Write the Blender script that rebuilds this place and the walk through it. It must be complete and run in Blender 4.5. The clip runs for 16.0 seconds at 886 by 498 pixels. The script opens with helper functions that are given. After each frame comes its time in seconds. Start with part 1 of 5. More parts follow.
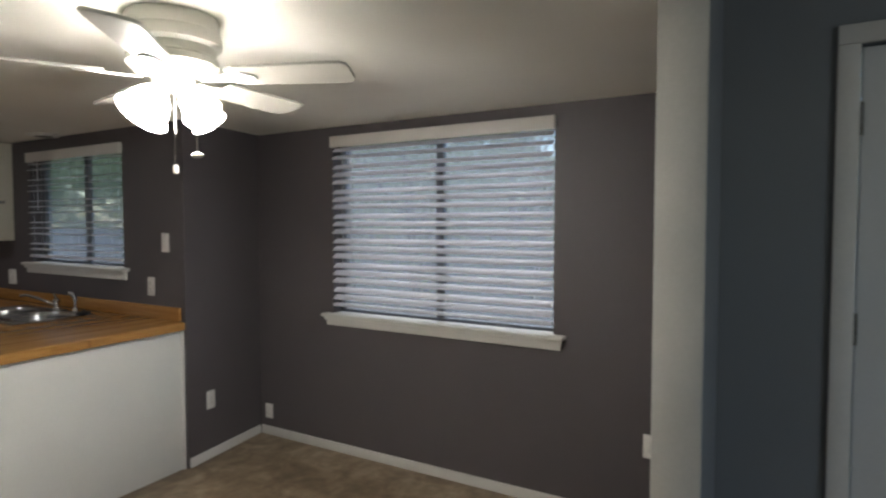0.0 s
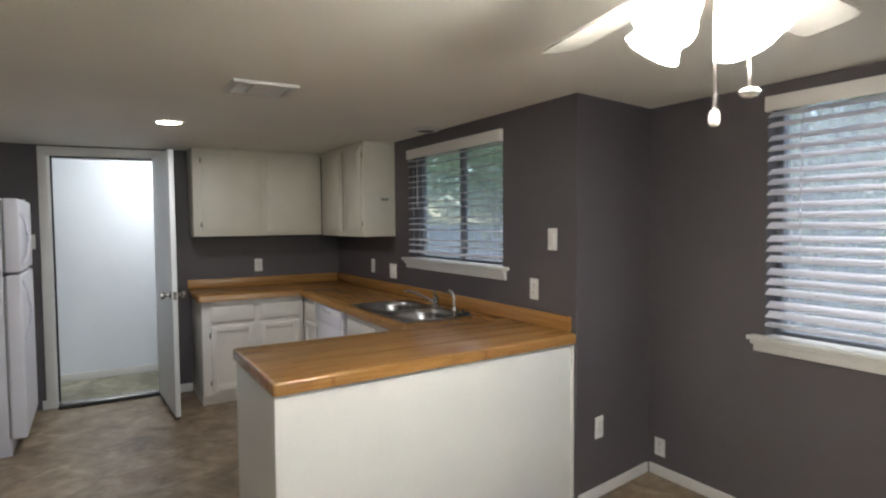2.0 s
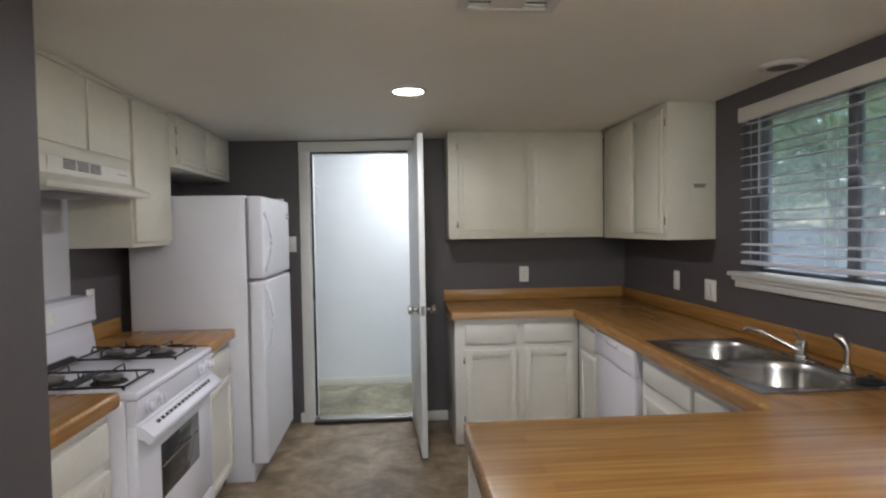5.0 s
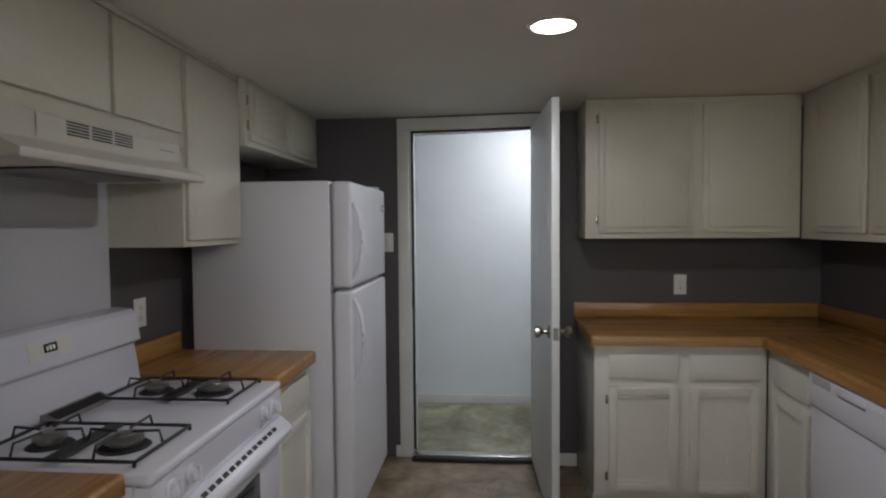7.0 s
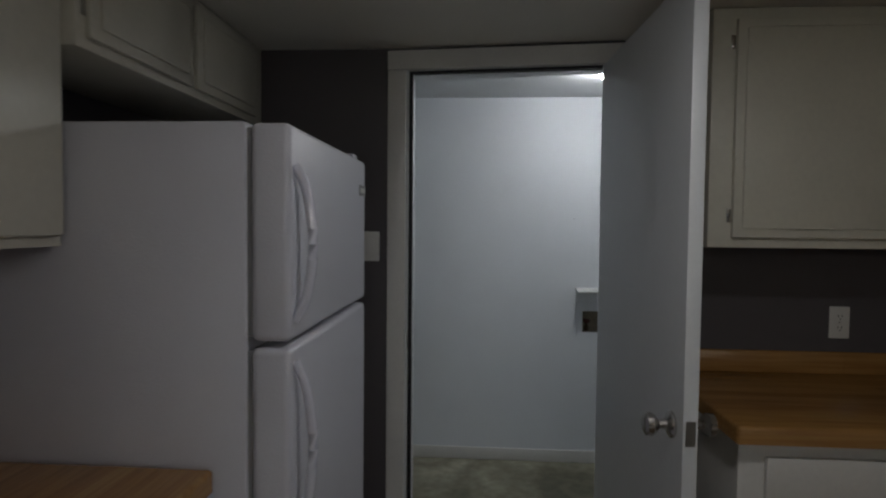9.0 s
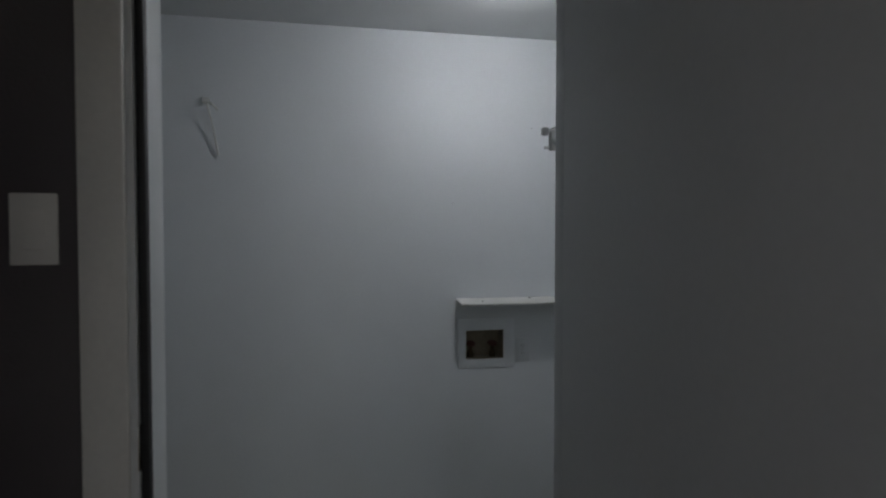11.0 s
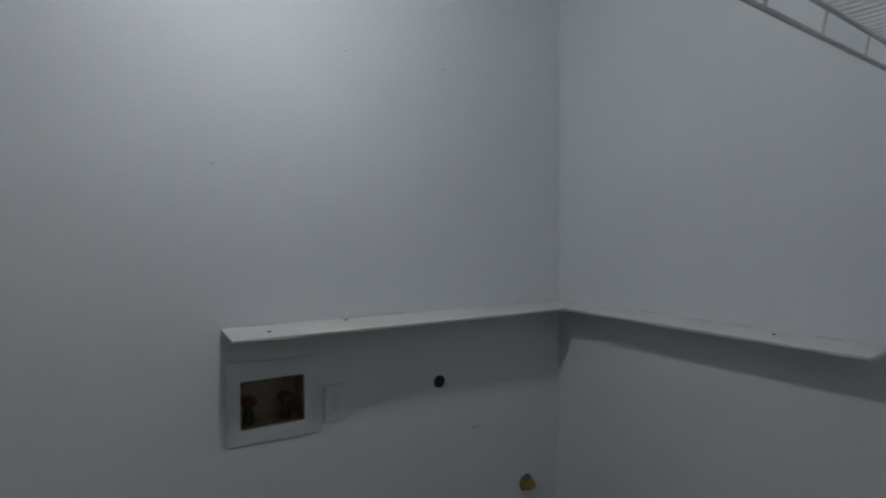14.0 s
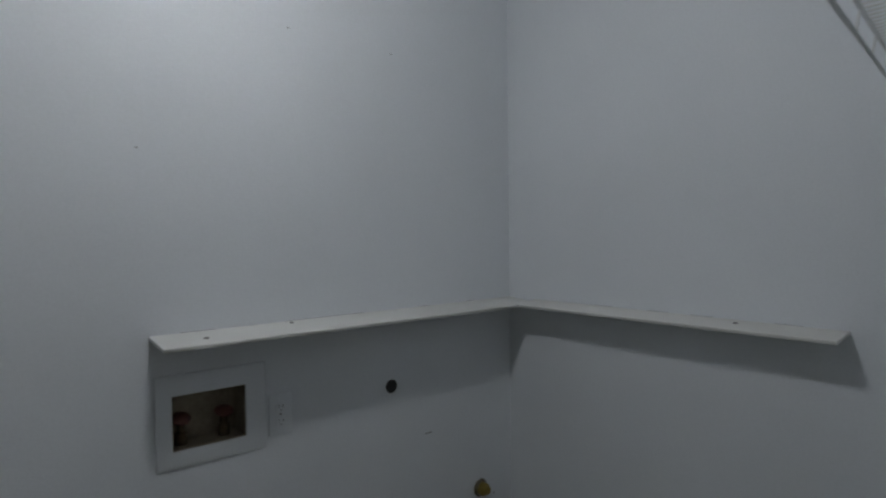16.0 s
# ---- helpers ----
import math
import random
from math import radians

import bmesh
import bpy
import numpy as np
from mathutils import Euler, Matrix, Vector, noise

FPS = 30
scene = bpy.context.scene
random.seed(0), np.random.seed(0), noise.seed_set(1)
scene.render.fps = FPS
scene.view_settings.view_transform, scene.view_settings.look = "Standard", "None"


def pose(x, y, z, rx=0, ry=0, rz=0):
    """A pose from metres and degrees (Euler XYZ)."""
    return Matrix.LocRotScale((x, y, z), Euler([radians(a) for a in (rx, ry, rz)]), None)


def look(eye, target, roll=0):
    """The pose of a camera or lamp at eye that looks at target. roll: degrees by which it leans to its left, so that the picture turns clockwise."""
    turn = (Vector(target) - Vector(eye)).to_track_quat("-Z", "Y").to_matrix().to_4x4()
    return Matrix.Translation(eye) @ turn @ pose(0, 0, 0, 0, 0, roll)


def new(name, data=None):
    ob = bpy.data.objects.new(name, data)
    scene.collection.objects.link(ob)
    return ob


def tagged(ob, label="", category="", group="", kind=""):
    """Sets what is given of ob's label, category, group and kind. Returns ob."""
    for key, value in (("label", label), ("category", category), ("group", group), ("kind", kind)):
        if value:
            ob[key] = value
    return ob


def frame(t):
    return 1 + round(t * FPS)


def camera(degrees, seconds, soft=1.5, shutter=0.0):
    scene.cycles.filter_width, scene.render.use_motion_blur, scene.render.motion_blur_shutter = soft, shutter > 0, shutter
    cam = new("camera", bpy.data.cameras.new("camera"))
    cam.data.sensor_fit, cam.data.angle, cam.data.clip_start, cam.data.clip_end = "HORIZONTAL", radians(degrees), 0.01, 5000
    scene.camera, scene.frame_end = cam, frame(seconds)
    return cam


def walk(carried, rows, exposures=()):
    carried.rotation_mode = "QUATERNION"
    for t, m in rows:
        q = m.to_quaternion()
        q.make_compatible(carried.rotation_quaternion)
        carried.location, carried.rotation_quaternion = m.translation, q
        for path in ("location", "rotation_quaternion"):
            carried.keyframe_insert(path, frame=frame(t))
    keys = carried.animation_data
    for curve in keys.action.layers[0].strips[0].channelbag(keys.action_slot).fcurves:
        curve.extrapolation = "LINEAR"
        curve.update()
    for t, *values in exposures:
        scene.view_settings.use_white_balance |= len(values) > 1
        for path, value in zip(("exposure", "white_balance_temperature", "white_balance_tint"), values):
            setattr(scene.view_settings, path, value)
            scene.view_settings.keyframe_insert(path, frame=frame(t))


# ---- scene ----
cam = camera(74.2, 16.0, soft=2.2, shutter=0.3)

PATH = [
    (0, (1.109, 0.047, 1.497), (2.832, 1.059, 1.41), -0.0),
    (0.5, (1.148, 0.203, 1.478), (2.731, 1.423, 1.399), -0.25),
    (1, (1.214, 0.455, 1.472), (2.601, 1.893, 1.395), -0.25),
    (1.5, (1.245, 0.698, 1.464), (2.375, 2.346, 1.382), -0.3),
    (2, (1.261, 0.985, 1.476), (2.284, 2.702, 1.384), -0.5),
    (2.5, (1.322, 1.175, 1.458), (2.269, 2.934, 1.362), -0.6),
    (3, (1.443, 1.423, 1.467), (2.036, 3.331, 1.377), -1.1),
    (3.5, (1.485, 1.603, 1.46), (1.684, 3.591, 1.381), -0.9),
    (5.8, (1.667, 2.442, 1.449), (1.776, 4.438, 1.379), -0.9),
    (6, (1.645, 2.501, 1.454), (1.635, 4.5, 1.379), -0.8),
    (6.5, (1.54, 2.775, 1.478), (1.392, 4.768, 1.4), -0.6),
    (7, (1.484, 3.044, 1.454), (1.313, 5.035, 1.371), -0.5),
    (7.5, (1.508, 3.371, 1.48), (1.225, 5.349, 1.398), -0.5),
    (8, (1.443, 3.672, 1.457), (1.126, 5.645, 1.373), -0.4),
    (8.2, (1.396, 3.81, 1.465), (1.087, 5.784, 1.375), -0.2),
    (10.5, (1.222, 5.338, 1.343), (1.553, 7.309, 1.287), 0.0),
    (11, (1.293, 5.622, 1.341), (1.676, 7.584, 1.282), 0.0),
    (11.5, (1.304, 5.894, 1.321), (1.775, 7.837, 1.261), 0.4),
    (12, (1.317, 6.175, 1.314), (1.989, 8.057, 1.239), 0.9),
    (12.5, (1.417, 6.382, 1.332), (2.254, 8.196, 1.237), 0.9),
    (13, (1.506, 6.538, 1.291), (2.424, 8.315, 1.23), 0.1),
    (13.5, (1.566, 6.607, 1.3), (2.50, 8.375, 1.227), 0.2),
    (14, (1.556, 6.705, 1.298), (2.626, 8.393, 1.228), 0.0),
    (14.5, (1.539, 6.778, 1.28), (2.844, 8.292, 1.224), -0.3),
    (15, (1.543, 6.792, 1.281), (2.946, 8.216, 1.222), -0.3),
    (15.5, (1.582, 6.789, 1.271), (2.938, 8.258, 1.214), -0.8),
    (16, (1.536, 6.862, 1.262), (2.825, 8.391, 1.208), -0.6),
]
EXPOSURE = [(0, 0.70), (0.5, 0.38), (1, 0.55), (1.5, 1.12), (2, 1.42), (2.5, 1.62), (3.5, 1.66), (6, 1.60), (6.5, 1.2), (7, 0.82), (7.5, 0.46), (8.0, 0.14), (8.2, 0.02),
            (10.5, -0.80), (11.5, -0.78), (13, -0.72), (14.5, -0.60), (16, -0.55)]
walk(cam, [(t, look(eye, target, roll)) for t, eye, target, roll in PATH], EXPOSURE)

# ---------- world, sun, lamps ----------
world = bpy.data.worlds.new("world")
scene.world = world
world.use_nodes = True
wn = world.node_tree
sky = wn.nodes.new("ShaderNodeTexSky")
sky.sky_type = "NISHITA"
sky.sun_disc = False
sky.sun_elevation = radians(59)
sky.dust_density, sky.ozone_density = 0.3, 2.5
sky.sun_rotation = radians(50)
wn.links.new(sky.outputs[0], wn.nodes["Background"].inputs[0])
wn.nodes["Background"].inputs[1].default_value = 0.15

sun = new("sun", bpy.data.lights.new("sun", "SUN"))
sun.data.energy, sun.data.angle, sun.data.color = 1.7, radians(75), (1.0, 0.98, 0.95)
sun.matrix_basis = look((13.9, 9.8, 15), (7, 4, 0))


def area_lamp(name, m, size, watts, colour, shape="DISK"):
    lamp = new(name, bpy.data.lights.new(name, "AREA"))
    lamp.data.shape, lamp.data.size, lamp.data.energy, lamp.data.color = shape, size, watts, colour
    lamp.matrix_basis = m
    return lamp


FAN_GLOW, BULB_GLOW, DOWN_GLOW, LAUNDRY_GLOW = 34.0, 500.0, 12.0, 184.0
area_lamp("downlight_lamp", pose(1.69, 5.07, 2.095), 0.14, 4.1, (0.97, 0.97, 1.0))
# second lamp: unseen fill added behind the starting view to brighten the hall side
area_lamp("hall_fill_lamp", look((1.3, -2.5, 1.5), (1.6, 2, 1.0)), 1.4, 8.5, (0.88, 0.95, 1.0), "SQUARE")

# ---------- materials ----------


def material(name, colour, rough=0.5, metal=0.0, vary=0.08, grain=0.0, scale=6.0, fine=90.0, spec=0.5, stretch=None,
             colour2=None, coat=0.0):
    """A surface with broad stains, fine grain and a slight relief."""
    mat = bpy.data.materials.new(name)
    mat.use_nodes = True
    t = mat.node_tree
    b = t.nodes["Principled BSDF"]
    co = t.nodes.new("ShaderNodeTexCoord")
    source = co.outputs["Object"]
    if stretch:
        mp = t.nodes.new("ShaderNodeMapping")
        mp.inputs["Scale"].default_value = stretch
        t.links.new(source, mp.inputs[0])
        source = mp.outputs[0]
    n1 = t.nodes.new("ShaderNodeTexNoise")
    n1.inputs["Scale"].default_value, n1.inputs["Detail"].default_value = scale, 5
    n2 = t.nodes.new("ShaderNodeTexNoise")
    n2.inputs["Scale"].default_value, n2.inputs["Detail"].default_value = fine, 3
    for n in (n1, n2):
        t.links.new(source, n.inputs["Vector"])
    ramp = t.nodes.new("ShaderNodeValToRGB")
    c2 = colour2 or [c * (1 - 2 * vary) for c in colour]
    ramp.color_ramp.elements[0].position, ramp.color_ramp.elements[1].position = 0.2, 0.8
    ramp.color_ramp.elements[0].color = (*c2, 1)
    ramp.color_ramp.elements[1].color = (*colour, 1)
    t.links.new(n1.outputs["Fac"], ramp.inputs[0])
    mix = t.nodes.new("ShaderNodeMix")
    mix.data_type, mix.blend_type = "RGBA", "MULTIPLY"
    mix.inputs[0].default_value = 1.0
    r2 = t.nodes.new("ShaderNodeValToRGB")
    g = 1 - vary
    r2.color_ramp.elements[0].position, r2.color_ramp.elements[1].position = 0.3, 0.7
    r2.color_ramp.elements[0].color = (g, g, g, 1)
    t.links.new(n2.outputs["Fac"], r2.inputs[0])
    t.links.new(ramp.outputs[0], mix.inputs[6])
    t.links.new(r2.outputs[0], mix.inputs[7])
    t.links.new(mix.outputs[2], b.inputs["Base Color"])
    rr = t.nodes.new("ShaderNodeMapRange")
    rr.inputs[3].default_value, rr.inputs[4].default_value = max(0.02, rough - 0.02), min(1, rough + 0.03)
    t.links.new(n1.outputs["Fac"], rr.inputs[0])
    t.links.new(rr.outputs[0], b.inputs["Roughness"])
    b.inputs["Metallic"].default_value = metal
    b.inputs["Specular IOR Level"].default_value = spec
    b.inputs["Coat Weight"].default_value = coat
    b.inputs["Coat Roughness"].default_value = 0.15
    if grain:
        bump = t.nodes.new("ShaderNodeBump")
        bump.inputs["Strength"].default_value, bump.inputs["Distance"].default_value = grain, 0.004
        t.links.new(n2.outputs["Fac"], bump.inputs["Height"])
        t.links.new(bump.outputs[0], b.inputs["Normal"])
    return mat


def glow(name, colour, strength):
    mat = bpy.data.materials.new(name)
    mat.use_nodes = True
    b = mat.node_tree.nodes["Principled BSDF"]
    b.inputs["Base Color"].default_value = (0.9, 0.9, 0.9, 1)
    b.inputs["Emission Color"].default_value = (*colour, 1)
    b.inputs["Emission Strength"].default_value = strength
    return mat


def glass(name):
    mat = bpy.data.materials.new(name)
    mat.use_nodes = True
    b = mat.node_tree.nodes["Principled BSDF"]
    b.inputs["Base Color"].default_value = (0.96, 0.98, 0.98, 1)
    b.inputs["Transmission Weight"].default_value = 1.0
    b.inputs["Roughness"].default_value = 0.10
    b.inputs["IOR"].default_value = 1.05
    t = mat.node_tree                                   # translucent share added to haze and brighten the panes, as an insect screen would
    tr = t.nodes.new("ShaderNodeBsdfTranslucent")
    tr.inputs["Color"].default_value = (0.84, 0.88, 0.94, 1)
    mx = t.nodes.new("ShaderNodeMixShader")
    mx.inputs[0].default_value = 0.22
    t.links.new(b.outputs[0], mx.inputs[1])
    t.links.new(tr.outputs[0], mx.inputs[2])
    t.links.new(mx.outputs[0], t.nodes["Material Output"].inputs[0])
    return mat


def translucent(name, colour, share):
    """A thin surface that lets part of the light through."""
    mat = material(name, colour, 0.45, vary=0.06)
    t = mat.node_tree
    tr = t.nodes.new("ShaderNodeBsdfTranslucent")
    tr.inputs["Color"].default_value = (*colour, 1)
    mx = t.nodes.new("ShaderNodeMixShader")
    mx.inputs[0].default_value = share
    t.links.new(t.nodes["Principled BSDF"].outputs[0], mx.inputs[1])
    t.links.new(tr.outputs[0], mx.inputs[2])
    t.links.new(mx.outputs[0], t.nodes["Material Output"].inputs[0])
    return mat


def wood(name, along):
    """Honey-coloured butcher-block laminate: narrow staves along one axis, each with its own tone and grain."""
    mat = bpy.data.materials.new(name)
    mat.use_nodes = True
    t = mat.node_tree
    b = t.nodes["Principled BSDF"]
    co = t.nodes.new("ShaderNodeTexCoord")
    mp = t.nodes.new("ShaderNodeMapping")
    if along == "y":
        mp.inputs["Rotation"].default_value = (0, 0, radians(90))
    t.links.new(co.outputs["Object"], mp.inputs[0])
    brick = t.nodes.new("ShaderNodeTexBrick")
    brick.inputs["Scale"].default_value = 1.0
    brick.inputs["Brick Width"].default_value, brick.inputs["Row Height"].default_value = 1.3, 0.048
    brick.inputs["Mortar Size"].default_value = 0.0006
    brick.inputs["Color1"].default_value = (0.42, 0.228, 0.073, 1)
    brick.inputs["Color2"].default_value = (0.335, 0.168, 0.050, 1)
    brick.inputs["Mortar"].default_value = (0.30, 0.155, 0.05, 1)
    t.links.new(mp.outputs[0], brick.inputs["Vector"])
    st = t.nodes.new("ShaderNodeMapping")
    st.inputs["Scale"].default_value = (2.5, 60, 60)
    t.links.new(mp.outputs[0], st.inputs[0])
    n = t.nodes.new("ShaderNodeTexNoise")
    n.inputs["Scale"].default_value, n.inputs["Detail"].default_value = 1.4, 6
    t.links.new(st.outputs[0], n.inputs["Vector"])
    ramp = t.nodes.new("ShaderNodeValToRGB")
    ramp.color_ramp.elements[0].position, ramp.color_ramp.elements[1].position = 0.34, 0.66
    ramp.color_ramp.elements[0].color = (0.74, 0.68, 0.62, 1)
    t.links.new(n.outputs["Fac"], ramp.inputs[0])
    mix = t.nodes.new("ShaderNodeMix")
    mix.data_type, mix.blend_type = "RGBA", "MULTIPLY"
    mix.inputs[0].default_value = 0.85
    t.links.new(brick.outputs["Color"], mix.inputs[6])
    t.links.new(ramp.outputs[0], mix.inputs[7])
    t.links.new(mix.outputs[2], b.inputs["Base Color"])
    b.inputs["Roughness"].default_value = 0.27
    b.inputs["Specular IOR Level"].default_value = 0.5
    return mat


def stone_floor(name, light, dark, deep, size=4.5):
    """Mottled stone-look sheet flooring with cloudy patches and veins."""
    mat = bpy.data.materials.new(name)
    mat.use_nodes = True
    t = mat.node_tree
    b = t.nodes["Principled BSDF"]
    co = t.nodes.new("ShaderNodeTexCoord")
    n1 = t.nodes.new("ShaderNodeTexNoise")
    n1.inputs["Scale"].default_value, n1.inputs["Detail"].default_value, n1.inputs["Distortion"].default_value = size, 8, 0.8
    n2 = t.nodes.new("ShaderNodeTexNoise")
    n2.inputs["Scale"].default_value, n2.inputs["Detail"].default_value = 17, 6
    for n in (n1, n2):
        t.links.new(co.outputs["Object"], n.inputs["Vector"])
    ramp = t.nodes.new("ShaderNodeValToRGB")
    e = ramp.color_ramp.elements
    e[0].position, e[1].position = 0.33, 0.68
    e[0].color, e[1].color = (*deep, 1), (*light, 1)
    mid = e.new(0.5)
    mid.color = (*dark, 1)
    t.links.new(n1.outputs["Fac"], ramp.inputs[0])
    r2 = t.nodes.new("ShaderNodeValToRGB")
    r2.color_ramp.elements[0].position, r2.color_ramp.elements[1].position = 0.35, 0.65
    r2.color_ramp.elements[0].color = (0.72, 0.70, 0.66, 1)
    t.links.new(n2.outputs["Fac"], r2.inputs[0])
    mix = t.nodes.new("ShaderNodeMix")
    mix.data_type, mix.blend_type = "RGBA", "MULTIPLY"
    mix.inputs[0].default_value = 1.0
    t.links.new(ramp.outputs[0], mix.inputs[6])
    t.links.new(r2.outputs[0], mix.inputs[7])
    t.links.new(mix.outputs[2], b.inputs["Base Color"])
    b.inputs["Roughness"].default_value = 0.42
    bump = t.nodes.new("ShaderNodeBump")
    bump.inputs["Strength"].default_value, bump.inputs["Distance"].default_value = 0.15, 0.003
    t.links.new(n2.outputs["Fac"], bump.inputs["Height"])
    t.links.new(bump.outputs[0], b.inputs["Normal"])
    return mat


M_WALL = material("charcoal_wall_paint", (0.096, 0.085, 0.091), 0.55, vary=0.05, grain=0.25, scale=2.2, fine=160)
M_BLUE = material("slate_wall_paint", (0.20, 0.215, 0.235), 0.6, vary=0.05, grain=0.25, scale=2, fine=160)
M_LAUN = material("pale_wall_paint", (0.770, 0.80, 0.832), 0.7, vary=0.04, grain=0.12, scale=2, fine=140, spec=0.3)
M_CEIL = material("ceiling_paint", (0.86, 0.84, 0.765), 0.8, vary=0.04, grain=0.3, scale=2, fine=120)
M_LCEIL = material("laundry_ceiling_paint", (0.80, 0.82, 0.83), 0.8, vary=0.04, grain=0.3, scale=2, fine=120)
M_TRIM = material("white_trim_paint", (0.72, 0.71, 0.68), 0.4, vary=0.05, scale=5)
M_GTRIM = material("grey_trim_paint", (0.48, 0.48, 0.45), 0.5, vary=0.05, scale=5)
M_DOOR = material("white_door_paint", (0.72, 0.74, 0.75), 0.35, vary=0.03, scale=3)
M_CREAMDOOR = material("cream_gloss_door_paint", (0.66, 0.62, 0.54), 0.36, vary=0.015, scale=1.2)
M_CAB = material("cream_cabinet_paint", (0.715, 0.69, 0.59), 0.38, vary=0.05, grain=0.08, scale=4, fine=60)
M_BASE = material("white_base_cabinet_paint", (0.76, 0.74, 0.695), 0.36, vary=0.05, grain=0.08, scale=4, fine=60)
M_PANEL = material("white_panel_paint", (0.74, 0.74, 0.71), 0.45, vary=0.03, scale=3)
M_APPL = material("white_enamel", (0.765, 0.765, 0.86), 0.2, vary=0.02, scale=4, coat=0.3)
M_FRIDGE = material("textured_white_enamel", (0.71, 0.71, 0.775), 0.35, vary=0.03, grain=0.25, scale=4, fine=220)
M_SPLASH = material("white_stove_backsplash", (0.62, 0.62, 0.66), 0.3, vary=0.05, scale=3)
M_HOOD = material("almond_hood_enamel", (0.70, 0.68, 0.62), 0.3, vary=0.03, scale=4)
M_DARK = material("dark_gap", (0.02, 0.02, 0.022), 0.7)
M_VENT = material("shadowy_vent_metal", (0.10, 0.095, 0.085), 0.5)
M_RUBBER = material("black_rubber", (0.015, 0.015, 0.016), 0.6)
M_IRON = material("black_cast_iron", (0.018, 0.018, 0.02), 0.5, grain=0.2, fine=200)
M_BURNER = material("aluminium_burner", (0.30, 0.29, 0.28), 0.4, metal=0.8)
M_CHROME = material("brushed_nickel", (0.55, 0.53, 0.50), 0.22, metal=1.0, vary=0.03)
M_STEEL = material("stainless_steel", (0.40, 0.40, 0.40), 0.26, metal=1.0, vary=0.05, stretch=(3, 60, 3))
M_HINGE = material("dull_dark_hinge", (0.10, 0.095, 0.085), 0.45, metal=0.5)
M_OLDHINGE = material("worn_brown_hinge", (0.24, 0.20, 0.13), 0.5, metal=0.3, vary=0.15, scale=40)
M_BRASS = material("brass", (0.45, 0.34, 0.10), 0.35, metal=1.0)
M_PLATE = material("white_plastic", (0.74, 0.73, 0.70), 0.35, vary=0.02)
M_IVORY = material("ivory_plastic", (0.62, 0.56, 0.36), 0.4, vary=0.03)
M_SLAT = translucent("white_blind_slat", (0.80, 0.80, 0.85), 0.26)
M_VALANCE = material("warm_white_valance", (0.70, 0.67, 0.63), 0.45, vary=0.03)
M_OVENGLASS = material("oven_glass", (0.02, 0.02, 0.022), 0.06)
M_LCD = material("dark_green_display", (0.02, 0.03, 0.015), 0.15)
M_SEG = glow("green_segments", (0.3, 0.6, 0.25), 0.02)
M_GREY = material("grey_print", (0.35, 0.35, 0.36), 0.5)
M_WIRE = material("white_vinyl_wire", (0.70, 0.71, 0.70), 0.4)
M_WINFRAME = material("grey_aluminium_frame", (0.20, 0.21, 0.24), 0.45, metal=0.1)
M_GLASS = glass("window_glass")
M_CRYSTAL = material("pull_crystal", (0.75, 0.72, 0.66), 0.1, coat=0.5)
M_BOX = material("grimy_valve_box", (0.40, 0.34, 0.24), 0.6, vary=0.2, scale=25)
M_OLDBRASS = material("tarnished_brass", (0.14, 0.10, 0.055), 0.5, metal=0.6, vary=0.2, scale=40)
M_OLDVALVE = material("dull_valve_paint", (0.17, 0.06, 0.045), 0.55, vary=0.2, scale=40)
M_BLADE = material("white_fan_blade", (0.58, 0.56, 0.50), 0.4, vary=0.03)
M_SHADE = glow("lit_frosted_shade", (1.0, 0.955, 0.885), FAN_GLOW)
M_BULB = glow("lit_bulb", (1.0, 0.955, 0.885), BULB_GLOW)
M_DOWN = glow("lit_downlight_lens", (1.0, 0.93, 0.82), DOWN_GLOW)
M_LGLOBE = glow("lit_laundry_globe", (0.95, 0.97, 1.0), LAUNDRY_GLOW)
M_WOODX, M_WOODY = wood("butcher_block_laminate", "x"), wood("butcher_block_laminate_turned", "y")
M_FLOOR = stone_floor("mottled_tan_flooring", (0.38, 0.30, 0.21), (0.25, 0.19, 0.128), (0.155, 0.115, 0.075))
M_CONC = stone_floor("stained_concrete", (0.46, 0.44, 0.34), (0.30, 0.285, 0.205), (0.17, 0.16, 0.11), size=2.4)
M_SOIL = material("lawn_soil", (0.15, 0.18, 0.085), 0.9, vary=0.2, scale=3)
M_LEAF = translucent("leaf_green", (0.22, 0.28, 0.15), 0.5)
M_BARK = material("bark", (0.10, 0.075, 0.055), 0.9, vary=0.2, grain=0.5, fine=40)
M_FENCE = material("weathered_fence_wood", (0.17, 0.17, 0.20), 0.85, vary=0.15, scale=3, stretch=(1, 1, 0.2))

# ---------- mesh helpers ----------


def add_box(bm, x0, x1, y0, y1, z0, z1, bevel=0.0, seg=2, m=None):
    r = bmesh.ops.create_cube(bm, size=1.0)
    vs = r["verts"]
    for v in vs:
        v.co = Vector((x0 + (v.co.x + 0.5) * (x1 - x0), y0 + (v.co.y + 0.5) * (y1 - y0), z0 + (v.co.z + 0.5) * (z1 - z0)))
    if bevel:
        edges = list({e for v in vs for e in v.link_edges})
        b = bmesh.ops.bevel(bm, geom=edges, offset=bevel, segments=seg, affect="EDGES", profile=0.5)
        vs = list({v for f in b["faces"] for v in f.verts} | {v for v in vs if v.is_valid})
    if m:
        bmesh.ops.transform(bm, matrix=m, verts=vs)


def boxmesh(*a, **k):
    bm = bmesh.new()
    add_box(bm, *a, **k)
    return bm


